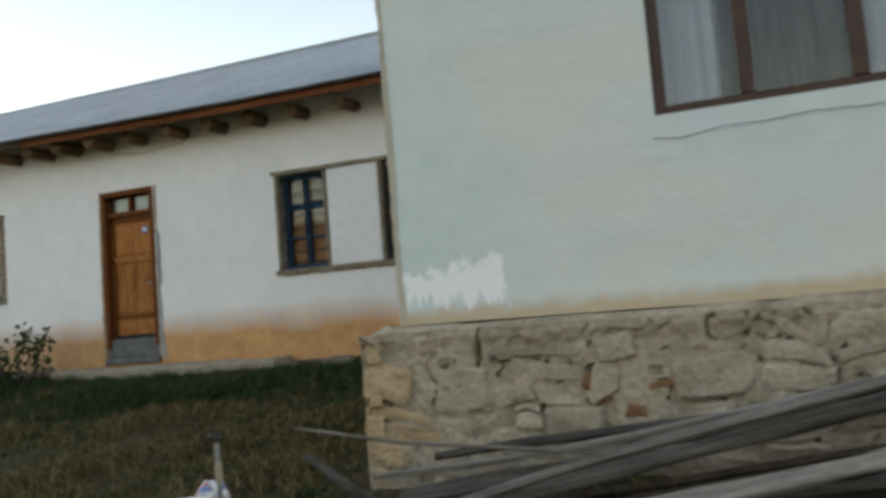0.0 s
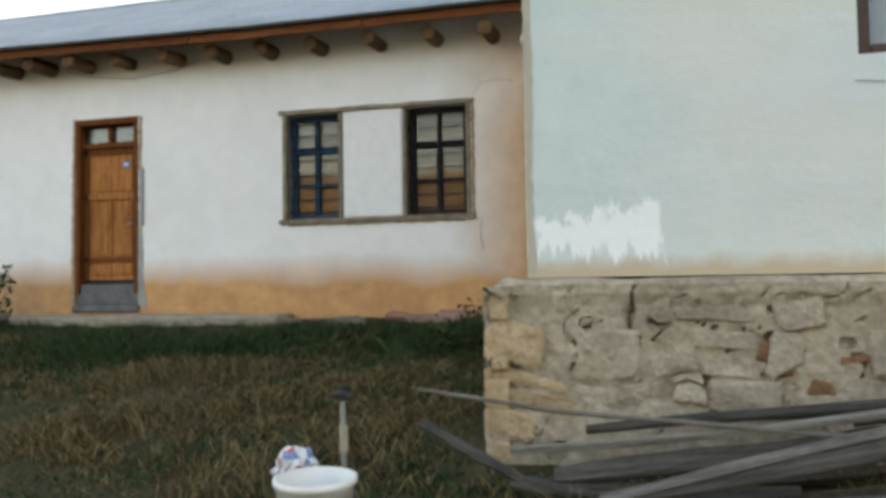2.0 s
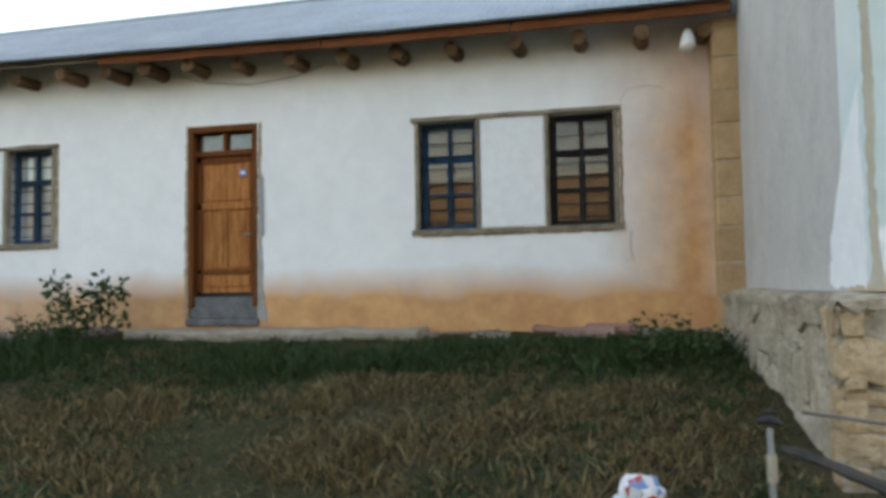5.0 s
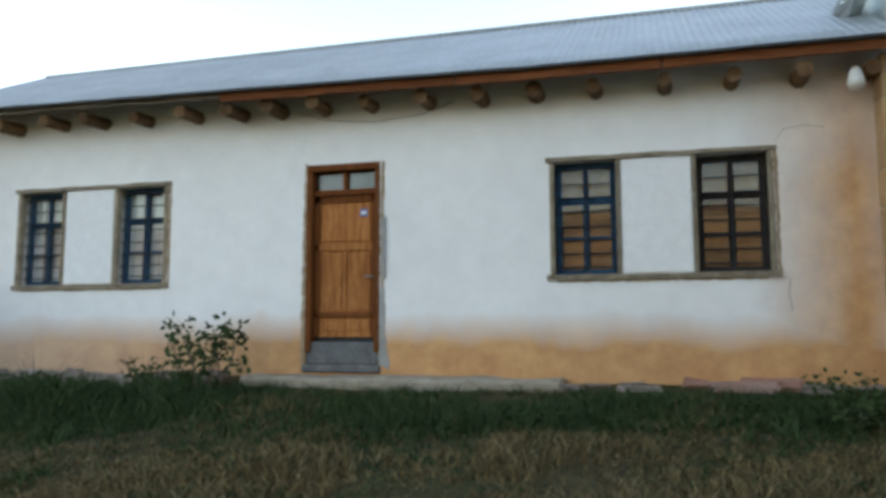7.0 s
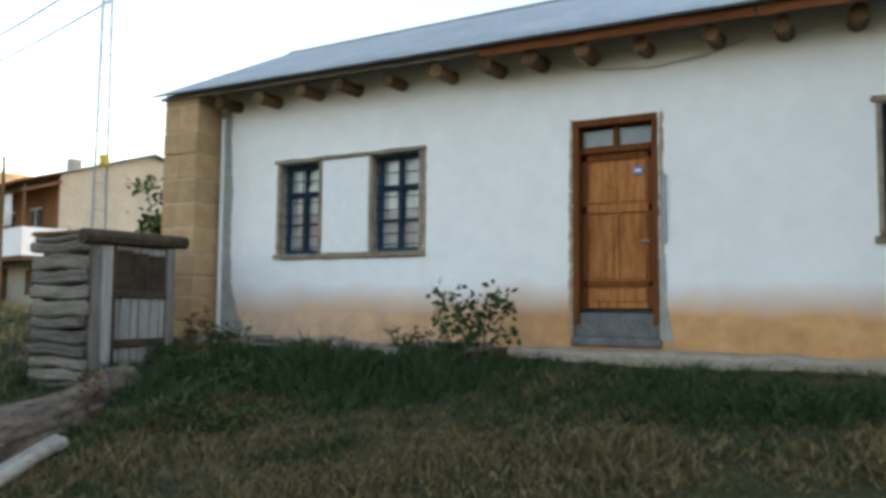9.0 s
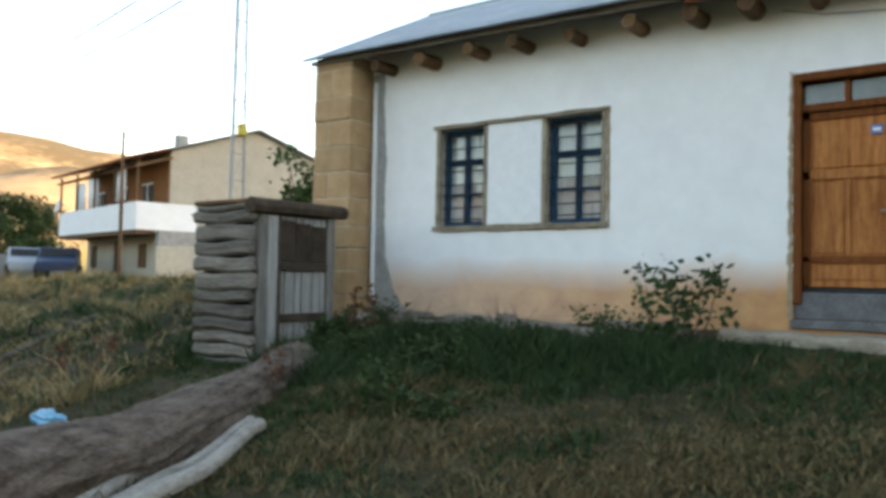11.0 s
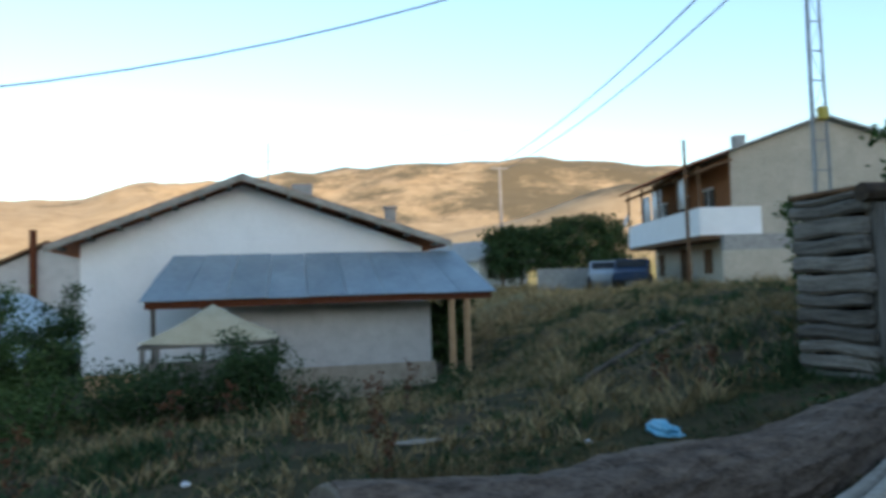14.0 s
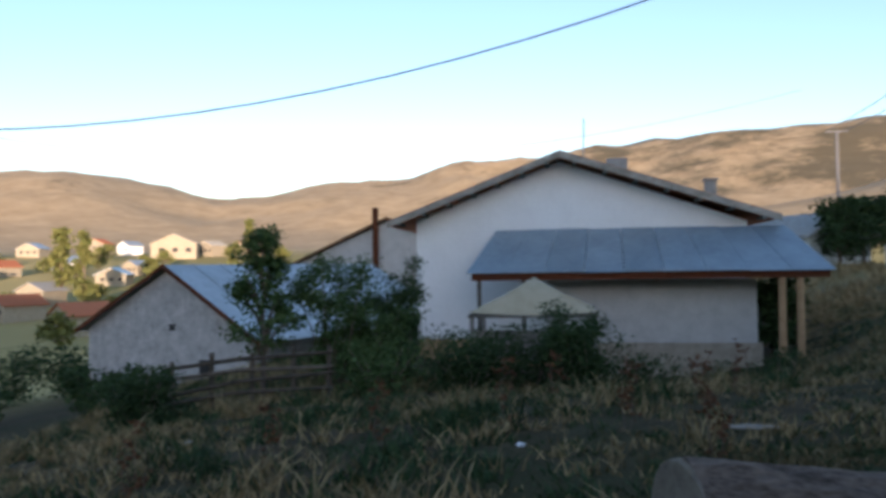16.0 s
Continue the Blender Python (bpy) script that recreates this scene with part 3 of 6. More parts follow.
# plinth of rubble and cement apron under the wall
base_wall = structure("plinth_wall", box(-13.42, -2.52, FY - 0.02, FY + 0.4, 0.3, 0.949), MORTAR, "low rubble footing under the whitewashed wall", "footing")
rng = random.Random(8)
x = -13.3
while x < -2.75:
    w = rng.uniform(0.18, 0.5)
    if not (-9.0 < x < -6.9):
        h = rng.uniform(0.10, 0.19)
        bm = box(0, w - 0.02, -rng.uniform(0.05, 0.16), 0.05, 0, h, 0.03)
        for v in bm.verts:
            v.co += Vector((rng.uniform(-0.02, 0.02), rng.uniform(-0.02, 0.02), rng.uniform(-0.025, 0.025)))
        ob = part("stone", bm, STONE, base_wall)
        ob.location = (x, FY - 0.02, 0.93 + rng.uniform(-0.03, 0.06) - h * 0.5)
    x += w
for sx, sw, sh in ((-3.98, 0.52, 0.115), (-4.5, 0.26, 0.10)):
    bm = box(0, sw, -0.19, 0.06, 0, sh, 0.03)
    for v in bm.verts:
        v.co += Vector((rng.uniform(-0.02, 0.02), rng.uniform(-0.02, 0.02), rng.uniform(-0.02, 0.02)))
    ob = part("stone", bm, PINKSTONE, base_wall, "pinkish footing stone")
    ob.location = (sx, FY - 0.025, 0.975)
apron = box(-9.0, -5.6, 8.05, FY - 0.021, 0.55, 1.06, 0.03)
bmesh.ops.subdivide_edges(apron, edges=[e for e in apron.edges if e.calc_length() > 1], cuts=24)
for v in apron.verts:
    v.co += Vector((0, 0.07 * noise.noise((v.co.x * 2.2, 0, 1)) if v.co.y < 8.3 else 0, 0.035 * noise.noise((v.co.x * 3, v.co.y * 3, 5))))
structure("door_apron", apron, LEDGE, "worn cement apron before the wooden door", "apron")

# wooden door with transom lights
door = tagged(part("door_1", box(DX0 + 0.07, DX1 - 0.06, FY + 0.10, FY + 0.14, 1.46, 3.03, 0.004), DOORWOOD), "panelled honey-brown wooden door under two transom panes", "door", kind="structure")
part("door_frame", box(DX0 + 0.002, DX0 + 0.07, FY - 0.015, FY + 0.16, 1.30, 3.30, 0.008), DOORDARK, door)
part("door_frame", box(DX1 - 0.06, DX1 - 0.002, FY - 0.015, FY + 0.16, 1.30, 3.30, 0.008), DOORDARK, door)
part("door_frame", box(DX0 + 0.002, DX1 - 0.002, FY - 0.02, FY + 0.16, 3.301, 3.378, 0.008), DOORDARK, door)
part("transom_bar", box(DX0 + 0.071, DX1 - 0.061, FY + 0.04, FY + 0.15, 3.031, 3.10, 0.006), DOORDARK, door)
mid = (DX0 + DX1) / 2
part("transom_post", box(mid - 0.025, mid + 0.025, FY + 0.05, FY + 0.14, 3.101, 3.30, 0.006), DOORDARK, door)
for a, b in ((DX0 + 0.071, mid - 0.026), (mid + 0.026, DX1 - 0.061)):
    part("pane", box(a, b, FY + 0.10, FY + 0.105, 3.101, 3.30), GLASS, door).visible_shadow = False
    part("blind", box(a, b, FY + 0.16, FY + 0.165, 3.08, 3.31), GREYCURTAIN, door)
DW0, DW1 = DX0 + 0.07, DX1 - 0.06
for (a, b, c, d) in ((DW0 + 0.08, DW1 - 0.08, 2.52, 2.94), (DW0 + 0.08, mid - 0.03, 1.75, 2.40), (mid + 0.03, DW1 - 0.08, 1.75, 2.40), (DW0 + 0.08, DW1 - 0.08, 1.52, 1.66)):
    part("panel", box(a, b, FY + 0.088, FY + 0.099, c, d, 0.010), DOORWOOD, door)
for (a, b, c, d) in ((DW0, DW1, 2.955, 3.03), (DW0, DW1, 2.415, 2.50), (DW0, DW1, 1.67, 1.735), (DW0, DW0 + 0.065, 1.46, 3.03), (DW1 - 0.065, DW1, 1.46, 3.03), (mid - 0.02, mid + 0.02, 1.735, 2.415)):
    part("rail", box(a + 0.002, b - 0.002, FY + 0.078, FY + 0.0985, c + 0.002, d - 0.002, 0.006), DOORDARK if c > 2.9 or c < 1.7 else DOORWOOD, door)
part("handle", tube([(DW1 - 0.035, FY + 0.05, 2.12), (DW1 - 0.035, FY + 0.03, 2.12), (DW1 - 0.12, FY + 0.03, 2.12)], 0.011, 6), GREYMETAL, door, "grey metal lever handle")
part("number_plate", box(DW1 - 0.20, DW1 - 0.11, FY + 0.070, FY + 0.0775, 2.79, 2.87, 0.002), rough_mat("blue_plate", (0.06, 0.13, 0.34), (0.10, 0.19, 0.45), 20, 0.4, vary=0.02), door, "small blue plate")
part("plate_bar", box(DW1 - 0.185, DW1 - 0.125, FY + 0.067, FY + 0.0695, 2.815, 2.845), PALE, door)
structure("door_step", box(DX0 + 0.003, DX1 - 0.003, FY + 0.02, FY + 0.44, 1.161, 1.41, 0.015), DARKSTEP, "grey cement step in the doorway", "step")
structure("door_sill", box(DX0 - 0.02, DX1 + 0.02, FY - 0.04, FY + 0.019, 1.081, 1.165, 0.015), DARKSTEP, "grey stone door sill", "sill")
part("threshold", box(DX0 + 0.071, DX1 - 0.061, FY + 0.11, FY + 0.16, 1.411, 1.455, 0.01), IRON, door, "rotted dark threshold board")
tagged(part("wall_bar", box(-7.555, -7.515, FY - 0.03, FY + 0.002, 2.09, 2.76, 0.006), GREYMETAL), "upright grey metal bar fixed beside the door", "bar")


# windows: bare frames, blue casements, iron bars
def casement(win, x0, x1, blind_mat, seed, drape, paint):
    z0, z1 = WZ0 + 0.032, WZ1 - 0.022
    x0, x1 = x0 + 0.002, x1 - 0.002
    r = random.Random(seed)
    y = FY + 0.12
    fr = part("casement", box(x0, x0 + 0.06, y, y + 0.05, z0, z1, 0.006), paint, win, "flaking painted casement")
    mx = (x0 + x1) / 2
    zt = z0 + (z1 - z0) * 0.66
    for a, b, c, d in ((x1 - 0.06, x1, z0, z1), (x0 + 0.061, x1 - 0.061, z0, z0 + 0.055), (x0 + 0.061, x1 - 0.061, z1 - 0.06, z1), (x0 + 0.061, x1 - 0.061, zt - 0.035, zt + 0.035), (mx - 0.032, mx + 0.032, z0 + 0.056, zt - 0.036), (mx - 0.022, mx + 0.022, zt + 0.036, z1 - 0.061)):
        part("sash_bar", box(a, b, y - r.uniform(0, 0.008), y + 0.045, c, d, 0.005), paint, fr)
    for zz in (z0 + (zt - z0) * 0.5,):
        for a, b in ((x0 + 0.061, mx - 0.033), (mx + 0.033, x1 - 0.061)):
            part("glazing_bar", box(a, b, y + 0.008, y + 0.035, zz - 0.014, zz + 0.014, 0.004), paint, fr)
    for a, b in ((x0 + 0.061, mx - 0.033), (mx + 0.033, x1 - 0.061)):
        for c, d in ((z0 + 0.056, zt - 0.036), (zt + 0.036, z1 - 0.061)):
            g = part("pane", box(a, b, y + 0.040, y + 0.044, c, d), GLASS, win)
            g.visible_shadow = False
    for k in range(8):
        zz = z0 + (z1 - z0) * (0.07 + 0.123 * k) + r.uniform(-0.012, 0.012)
        part("iron_bar", tube([(x0 - 0.003, y - 0.04, zz), (x1 + 0.003, y - 0.04, zz + r.uniform(-0.006, 0.006))], 0.0085, 6), IRON, win)
    part("iron_bar", tube([(mx, y - 0.05, z0), (mx + 0.004, y - 0.05, z1)], 0.0075, 6), IRON, win)
    # what hangs or stands behind the glass
    bm = bmesh.new()
    if drape:
        n = 40
        top = [bm.verts.new((x0 + (x1 - x0) * i / n, y + 0.07 + 0.015 * math.sin(i * 1.1) + 0.01 * math.sin(i * 2.7), z1)) for i in range(n + 1)]
        bot = [bm.verts.new((v.co.x, v.co.y + 0.012 * math.sin(v.co.x * 40), z0)) for v in top]
        for i in range(n):
            bm.faces.new((top[i], top[i + 1], bot[i + 1], bot[i]))
        part("curtain", bm, blind_mat, win, "white net curtain", smooth=True)
    else:
        n = 6
        for k in range(n):
            c = z0 + (z1 - z0) * k / n
            bm_box(bm, x0, x1, y + 0.10 + r.uniform(0, 0.012), y + 0.125, c + 0.004, c + (z1 - z0) / n - 0.004)
        part("shutter", bm, blind_mat, win, "ochre boards closed behind the glass")


def double_window(name, w, label, mat, drape, seed):
    r = random.Random(seed)
    x0, x1 = w
    win = thing(name, label, "window")
    win["kind"] = "structure"
    hs = window_holes(w)
    y0, y1 = FY - 0.025, FY + 0.07

    def slat(a, b, c, d, nm="window_frame"):
        bm = box(a, b, y0 + r.uniform(-0.006, 0.006), y1, c, d, 0.007)
        part(nm, bm, FRAMEWOOD, win)

    for h in hs:
        slat(h[0] + 0.001, h[0] + 0.045, h[2] + 0.001, h[3] - 0.001)
        slat(h[1] - 0.045, h[1] - 0.001, h[2] + 0.001, h[3] - 0.001)
        casement(win, h[0] + 0.045, h[1] - 0.045, mat, seed + int(h[0] * 10), drape, BLUEBLACK if not drape and h[0] > -5 else BLUE)
    for k, (c, d) in enumerate(((WZ0 - 0.025, WZ0 + 0.029), (WZ1 - 0.019, WZ1 + 0.022))):
        bm = bmesh.new()
        n = 14
        pts = []
        for i in range(n + 1):
            xx = x0 - 0.005 + (x1 - x0 + 0.01) * i / n
            pts.append([bm.verts.new((xx, yy, zz + r.uniform(-0.006, 0.006))) for yy, zz in ((y0 - 0.012, c), (FY + 0.012, c), (FY + 0.012, d), (y0 - 0.012, d))])
        for a, b in zip(pts, pts[1:]):
            for q in range(4):
                bm.faces.new((a[q], b[q], b[(q + 1) % 4], a[(q + 1) % 4]))
        bm.faces.new(pts[0]), bm.faces.new(pts[-1][::-1])
        part("window_sill" if k == 0 else "lintel_board", bm, FRAMEWOOD, win, "weathered bare timber")
    tagged(part("centre_panel", box(hs[0][1] + 0.012, hs[1][0] - 0.012, FY - 0.012, FY - 0.002, WZ0 + 0.04, WZ1 - 0.03, 0.004), FRESH, win), "fresh whitewashed panel")


double_window("window_1", WIN_A, "double window with blue sashes, iron bars and white curtains", CURTAIN, True, 21)
double_window("window_2", WIN_B, "double window with blue sashes and ochre boards behind", SHUTTER, False, 34)


# ---------------------------------------------------------------- the pale green house on its stone base
GX, GY = -2.49, 4.55
green = thing("green_house", "pale green plastered house on a rubble stone base", "house")
GW = (-0.98, 0.62, 2.39, 3.75)
gw = wall_with_holes(GX, 7.0, 1.41, 5.2, GY, GY + 0.4, [GW])
part("wall", gw, GREEN_WALL, green, "faded pale green plaster front")
part("wall", box(GX, GX + 0.4, GY + 0.401, 8.19, 1.41, 5.2), SIDE, green, "grey-beige rendered side wall")
part("wall", box(GX + 0.03, GX + 0.4, 8.19, 12.0, 1.0, 5.2), GREEN_WALL, green)
part("wall", box(GX + 0.4, 7.0, 11.6, 12.0, 1.0, 5.2), GREEN_WALL, green)
part("wall", box(6.6, 7.0, GY + 0.401, 11.59, 1.0, 5.2), GREEN_WALL, green)
# Unseen room again, its dimness put into the dark colour.
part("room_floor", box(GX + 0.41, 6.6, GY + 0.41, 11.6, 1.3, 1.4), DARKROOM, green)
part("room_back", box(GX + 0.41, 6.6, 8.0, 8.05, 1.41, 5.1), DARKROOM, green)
part("roof", box(GX - 0.1, 7.2, GY - 0.1, 12.1, 5.201, 5.3), TIN, green)

gwin = thing("window_3", "brown-framed window with grey and white curtains", "window")
gwin["kind"] = "structure"
for a, b, c, d in ((GW[0] + .001, GW[0] + 0.06, GW[2], GW[3]), (GW[1] - 0.06, GW[1] - .001, GW[2], GW[3]), (GW[0] + 0.061, GW[1] - 0.061, GW[2] + 0.001, GW[2] + 0.05), (GW[0] + 0.061, GW[1] - 0.061, GW[3] - 0.06, GW[3] - .001), (-0.56, -0.49, GW[2] + 0.051, GW[3] - 0.061), (-0.05, 0.02, GW[2] + 0.051, GW[3] - 0.061)):
    part("window_frame", box(a, b, GY + 0.03, GY + 0.11, c, d, 0.006), BROWNPAINT, gwin)
for a, b in ((GW[0] + 0.061, -0.561), (-0.489, -0.051), (0.021, GW[1] - 0.061)):
    part("pane", box(a, b, GY + 0.07, GY + 0.075, GW[2] + 0.051, GW[3] - 0.061), GLASS, gwin).visible_shadow = False
for a, b, mt, y in ((GW[0], -0.62, BLUENET, 0.15), (-0.66, -0.5, BROWNCURTAIN, 0.17), (-0.52, -0.02, BROWNCURTAIN, 0.17), (-0.03, GW[1], BLUENET, 0.15)):
    bm = bmesh.new()
    n = 30
    top = [bm.verts.new((a + (b - a) * i / n, GY + y + 0.022 * math.sin(i * 0.9) + 0.014 * math.sin(i * 2.3), GW[3])) for i in range(n + 1)]
    bot = [bm.verts.new((v.co.x, v.co.y, GW[2] + 0.02)) for v in top]
    for i in range(n):
        bm.faces.new((top[i], top[i + 1], bot[i + 1], bot[i]))
    part("curtain", bm, mt, gwin, smooth=True)

# stone base with a cement ledge
SY, SX, SZ = 4.40, -2.70, 1.37
stone_base = structure("stone_base", box(SX + 0.10, 7.0, SY + 0.10, 11.9, -0.6, SZ - 0.01), MORTAR, "rubble stone base under the pale green house", "stone wall")
ledge = box(SX + 0.045, 7.05, SY + 0.045, 11.95, SZ - 0.08, SZ + 0.035, 0.03)
bmesh.ops.subdivide_edges(ledge, edges=[e for e in ledge.edges if e.calc_length() > 1], cuts=90)
for v in ledge.verts:
    v.co += Vector((noise.noise(v.co * 4), noise.noise(v.co * 4 + Vector((7, 0, 0))), 1.2 * noise.noise(v.co * 5 + Vector((0, 9, 0))))) * 0.028
structure("base_ledge", ledge, SMEAR, "crumbling cement ledge along the stone base", "ledge")


def rubble(parent, u0, u1, z0, z1, place, seed, mat, size=0.26):
    """Uneven, tightly packed rough stones on a face; place(u, out, z) gives the point in space."""
    r = random.Random(seed)

    def warp(u, z):
        edge = min(1, (u - u0) / 0.12, (u1 - u) / 0.12, (z1 - z) / 0.08)
        q = Vector((u * 3.1, z * 3.1, seed))
        return u + edge * (0.12 * noise.noise(q * 0.8) + 0.03 * noise.noise(q * 3)), z + edge * (0.10 * noise.noise(q * 0.8 + Vector((9, 4, 0))) + 0.03 * noise.noise(q * 3 + Vector((5, 7, 0))))

    z = z0
    while z < z1 - 0.03:
        h = r.uniform(0.45, 1.1) * size
        if z1 - z - h < 0.09:
            h = z1 - z
        u = u0
        while u < u1 - 0.02:
            w = r.uniform(0.5, 1.75) * size
            if u1 - u - w < 0.10:
                w = u1 - u
            subs = [(z, h)]
            if h > 0.2 and r.random() < 0.35:
                c = r.uniform(0.35, 0.65) * h
                subs = [(z, c), (z + c, h - c)]
            for zz, hh in subs:
                g = r.choice((0.004, 0.006, 0.009, 0.014))
                a, b, c, d = u + g, u + w - g, zz + g, zz + hh - g
                k = 0.16 * min(b - a, d - c)
                cut = [r.uniform(0.2, 1.6) * k for _ in range(8)]
                ring = [(a + cut[0], c), ((a + b) / 2, c + r.uniform(-0.5, 1) * g), (b - cut[1], c), (b, c + cut[2]), (b, d - cut[3]), (b - cut[4], d), ((a + b) / 2, d - r.uniform(-0.5, 1) * g), (a + cut[5], d), (a, d - cut[6]), (a, c + cut[7])]
                out = r.choice((-0.02, -0.004, 0.006, 0.016, 0.024)) + r.uniform(-0.006, 0.006)
                tu, tz = r.uniform(-0.10, 0.10), r.uniform(-0.12, 0.12)
                cu, cz = (a + b) / 2, (c + d) / 2
                bm = bmesh.new()
                back = [bm.verts.new(place(*((lambda q: (q[0], -0.08, q[1]))(warp(*p))))) for p in ring]
                rim = [bm.verts.new(place(*((lambda q: (q[0], out + tu * (p[0] - cu) + tz * (p[1] - cz), q[1]))(warp(*p))))) for p in ring]
                top = []
                for p in ring:
                    q = warp(cu + (p[0] - cu) * 0.86, cz + (p[1] - cz) * 0.84)
                    top.append(bm.verts.new(place(q[0], out + 0.012 + tu * (p[0] - cu) + tz * (p[1] - cz) + r.uniform(-0.006, 0.006), q[1])))
                mid_p = warp(cu, cz)
                centre = bm.verts.new(place(mid_p[0], out + 0.016 + r.uniform(-0.008, 0.012), mid_p[1]))
                m = len(ring)
                for k in range(m):
                    l = (k + 1) % m
                    bm.faces.new((back[k], back[l], rim[l], rim[k]))
                    bm.faces.new((rim[k], rim[l], top[l], top[k]))
                    bm.faces.new((top[k], top[l], centre))
                part("stone", bm, OCHRESTONE if u < u0 + 0.24 else mat, parent)
            u += w
        z += h


rubble(stone_base, SX, 3.2, -0.1, SZ - 0.02, lambda u, o, z: (u, SY + 0.05 - o, z), 11, RUBBLE, 0.25)
rubble(stone_base, SY, 8.2, 0.3, SZ - 0.02, lambda u, o, z: (SX + 0.05 - o, u, z), 12, RUBBLE, 0.3)


def mortar_skin(name, u0, u1, z0, z1, place, seed, cell):
    """Hand-smeared earth mortar that laps over the stones, with wandering cracks and pits where it has fallen out."""
    n, m = int((u1 - u0) / cell), int((z1 - z0) / cell)
    vs, fs = [], []
    for j in range(m + 1):
        for i in range(n + 1):
            u, z = u0 + (u1 - u0) * i / n, z0 + (z1 - z0) * j / m
            o = 0.017 + 0.030 * noise.fractal((u * 2.3, z * 2.6, seed), 0.8, 2.1, 4) + 0.006 * noise.noise((u * 25, z * 25, seed))
            wu, wz = u + 0.06 * noise.noise((u * 6, z * 6, seed + 3)), z + 0.06 * noise.noise((u * 6, z * 6, seed + 5))
            line = abs(noise.noise((wu * 2.6, wz * 4.4, seed + 11)))
            gate = noise.noise((u * 2.1, z * 2.1, seed + 17))
            width = 0.012 + 0.05 * max(0.0, gate)
            if gate > -0.12 and line < width:
                o -= 0.085 * (1 - line / width)
            fine = abs(noise.noise((wu * 6.1, wz * 8.3, seed + 31)))
            if gate < 0.1 and fine < 0.03 and noise.noise((u * 3.3, z * 3.3, seed + 37)) > 0.0:
                o -= 0.035 * (1 - fine / 0.03)
            pit = noise.noise((u * 7.5, z * 9.5, seed + 23))
            if pit > 0.5:
                o -= min(0.09, (pit - 0.5) * 0.9)
            if z > z1 - 0.10:
                o += 0.022 * min(1, (z - z1 + 0.10) / 0.06)
            vs.append(place(u, o, z))
    for j in range(m):
        for i in range(n):
            k = j * (n + 1) + i
            fs.append((k, k + 1, k + n + 2, k + n + 1))
    ob = new(name, py_mesh(name, vs, fs, SMEAR))
    ob.parent = stone_base


mortar_skin("mortar", SX + 0.015, 1.2, 0.1, SZ, lambda u, o, z: (u, SY + 0.050 - o, z), 3.0, 0.013)
mortar_skin("mortar", 1.2, 3.2, 0.1, SZ, lambda u, o, z: (u, SY + 0.050 - o, z), 3.0, 0.04)
mortar_skin("mortar", SY + 0.02, 8.2, 0.3, SZ, lambda u, o, z: (SX + 0.050 - o, u, z), 8.0, 0.02)
for k, (u, z, w, h) in enumerate(((-1.41, 1.06, 0.10, 0.09), (-1.20, 0.91, 0.11, 0.08), (-1.05, 1.04, 0.16, 0.055), (-1.36, 0.98, 0.12, 0.04))):
    bm = box(-w / 2, w / 2, -0.03, 0.05, -h / 2, h / 2, 0.012, pose(u, SY + 0.052, z, 0, 12 * math.sin(k * 2.0), 0))
    for v in bm.verts:
        v.co += 0.03 * Vector((noise.noise(v.co * 19), 0.3 * noise.noise(v.co * 23), noise.noise(v.co * 17)))
    part("brick_fragment", bm, BRICK, stone_base, "reddish brick fragment set in the mortar")


# ---------------------------------------------------------------- neighbours down the slope
def prism_roof(name, parent, mat, rail, thick=0.12, label=""):
    """A roof slab through four corners (a, b at the eave, c, d at the ridge)."""
    bm = bmesh.new()
    lo = [bm.verts.new(p) for p in rail]
    hi = [bm.verts.new((p[0], p[1], p[2] + thick)) for p in rail]
    bm.faces.new(lo), bm.faces.new(hi[::-1])
    for i in range(4):
        bm.faces.new((lo[i], hi[i], hi[(i + 1) % 4], lo[(i + 1) % 4]))
    return part(name, bm, mat, parent, label)


def gable_body(x0, x1, ys, zs, zb):
    """A body with its gable towards +x: ys = left, ridge, right; zs likewise."""
    bm = bmesh.new()
    f = [bm.verts.new((x1, y, z)) for y, z in ((ys[0], zb), (ys[2], zb), (ys[2], zs[2]), (ys[1], zs[1]), (ys[0], zs[0]))]
    b = [bm.verts.new((x0, v.co.y, v.co.z)) for v in f]
    bm.faces.new(f), bm.faces.new(b[::-1])
    for i in range(5):
        bm.faces.new((f[i], b[i], b[(i + 1) % 5], f[(i + 1) % 5]))
    return bm


wh = thing("white_house", "white rendered house with a broad gable and tiled eaves", "house")
part("wall", gable_body(-38, -27.0, (-2.65, 1.05, 5.55), (2.75, 4.15, 2.55), -0.33), PALE, wh, "plain white render")
part("foundation", box(-38, -27.05, -2.60, 5.5, -2.4, -0.331), QUOIN, wh, "ochre stone foundation")
for yy in (-2.58,):
    for k in range(4):
        part("block", box(-27.5, -27.02, yy, yy + 0.34, -0.36 - 0.24 * (k + 1) + 0.01, -0.36 - 0.24 * k, 0.02), QUOIN, wh)
for (a, za, b, zb) in ((-3.3, 2.58, 1.05, 4.24), (6.2, 2.55, 1.05, 4.24)):
    prism_roof("roof", wh, TILE, [(-26.4, a, za), (-38.5, a, za), (-38.5, b, zb), (-26.4, b, zb)], 0.12)
    prism_roof("verge_board", wh, BIRCH, [(-26.38, a, za - 0.06), (-26.42, a, za - 0.06), (-26.42, b, zb - 0.06), (-26.38, b, zb - 0.06)], 0.17, "pale weathered verge board")
    for k in range(7):
        f = (k + 0.5) / 7
        y, z = a + (b - a) * f, za + (zb - za) * f - 0.09
        part("purlin", box(-27.0, -26.43, y - 0.05, y + 0.05, z - 0.03, z + 0.05), OLDWOOD, wh)
part("chimney", box(-31.6, -31.0, 2.5, 3.1, 3.3, 4.75), CEMENT, wh)
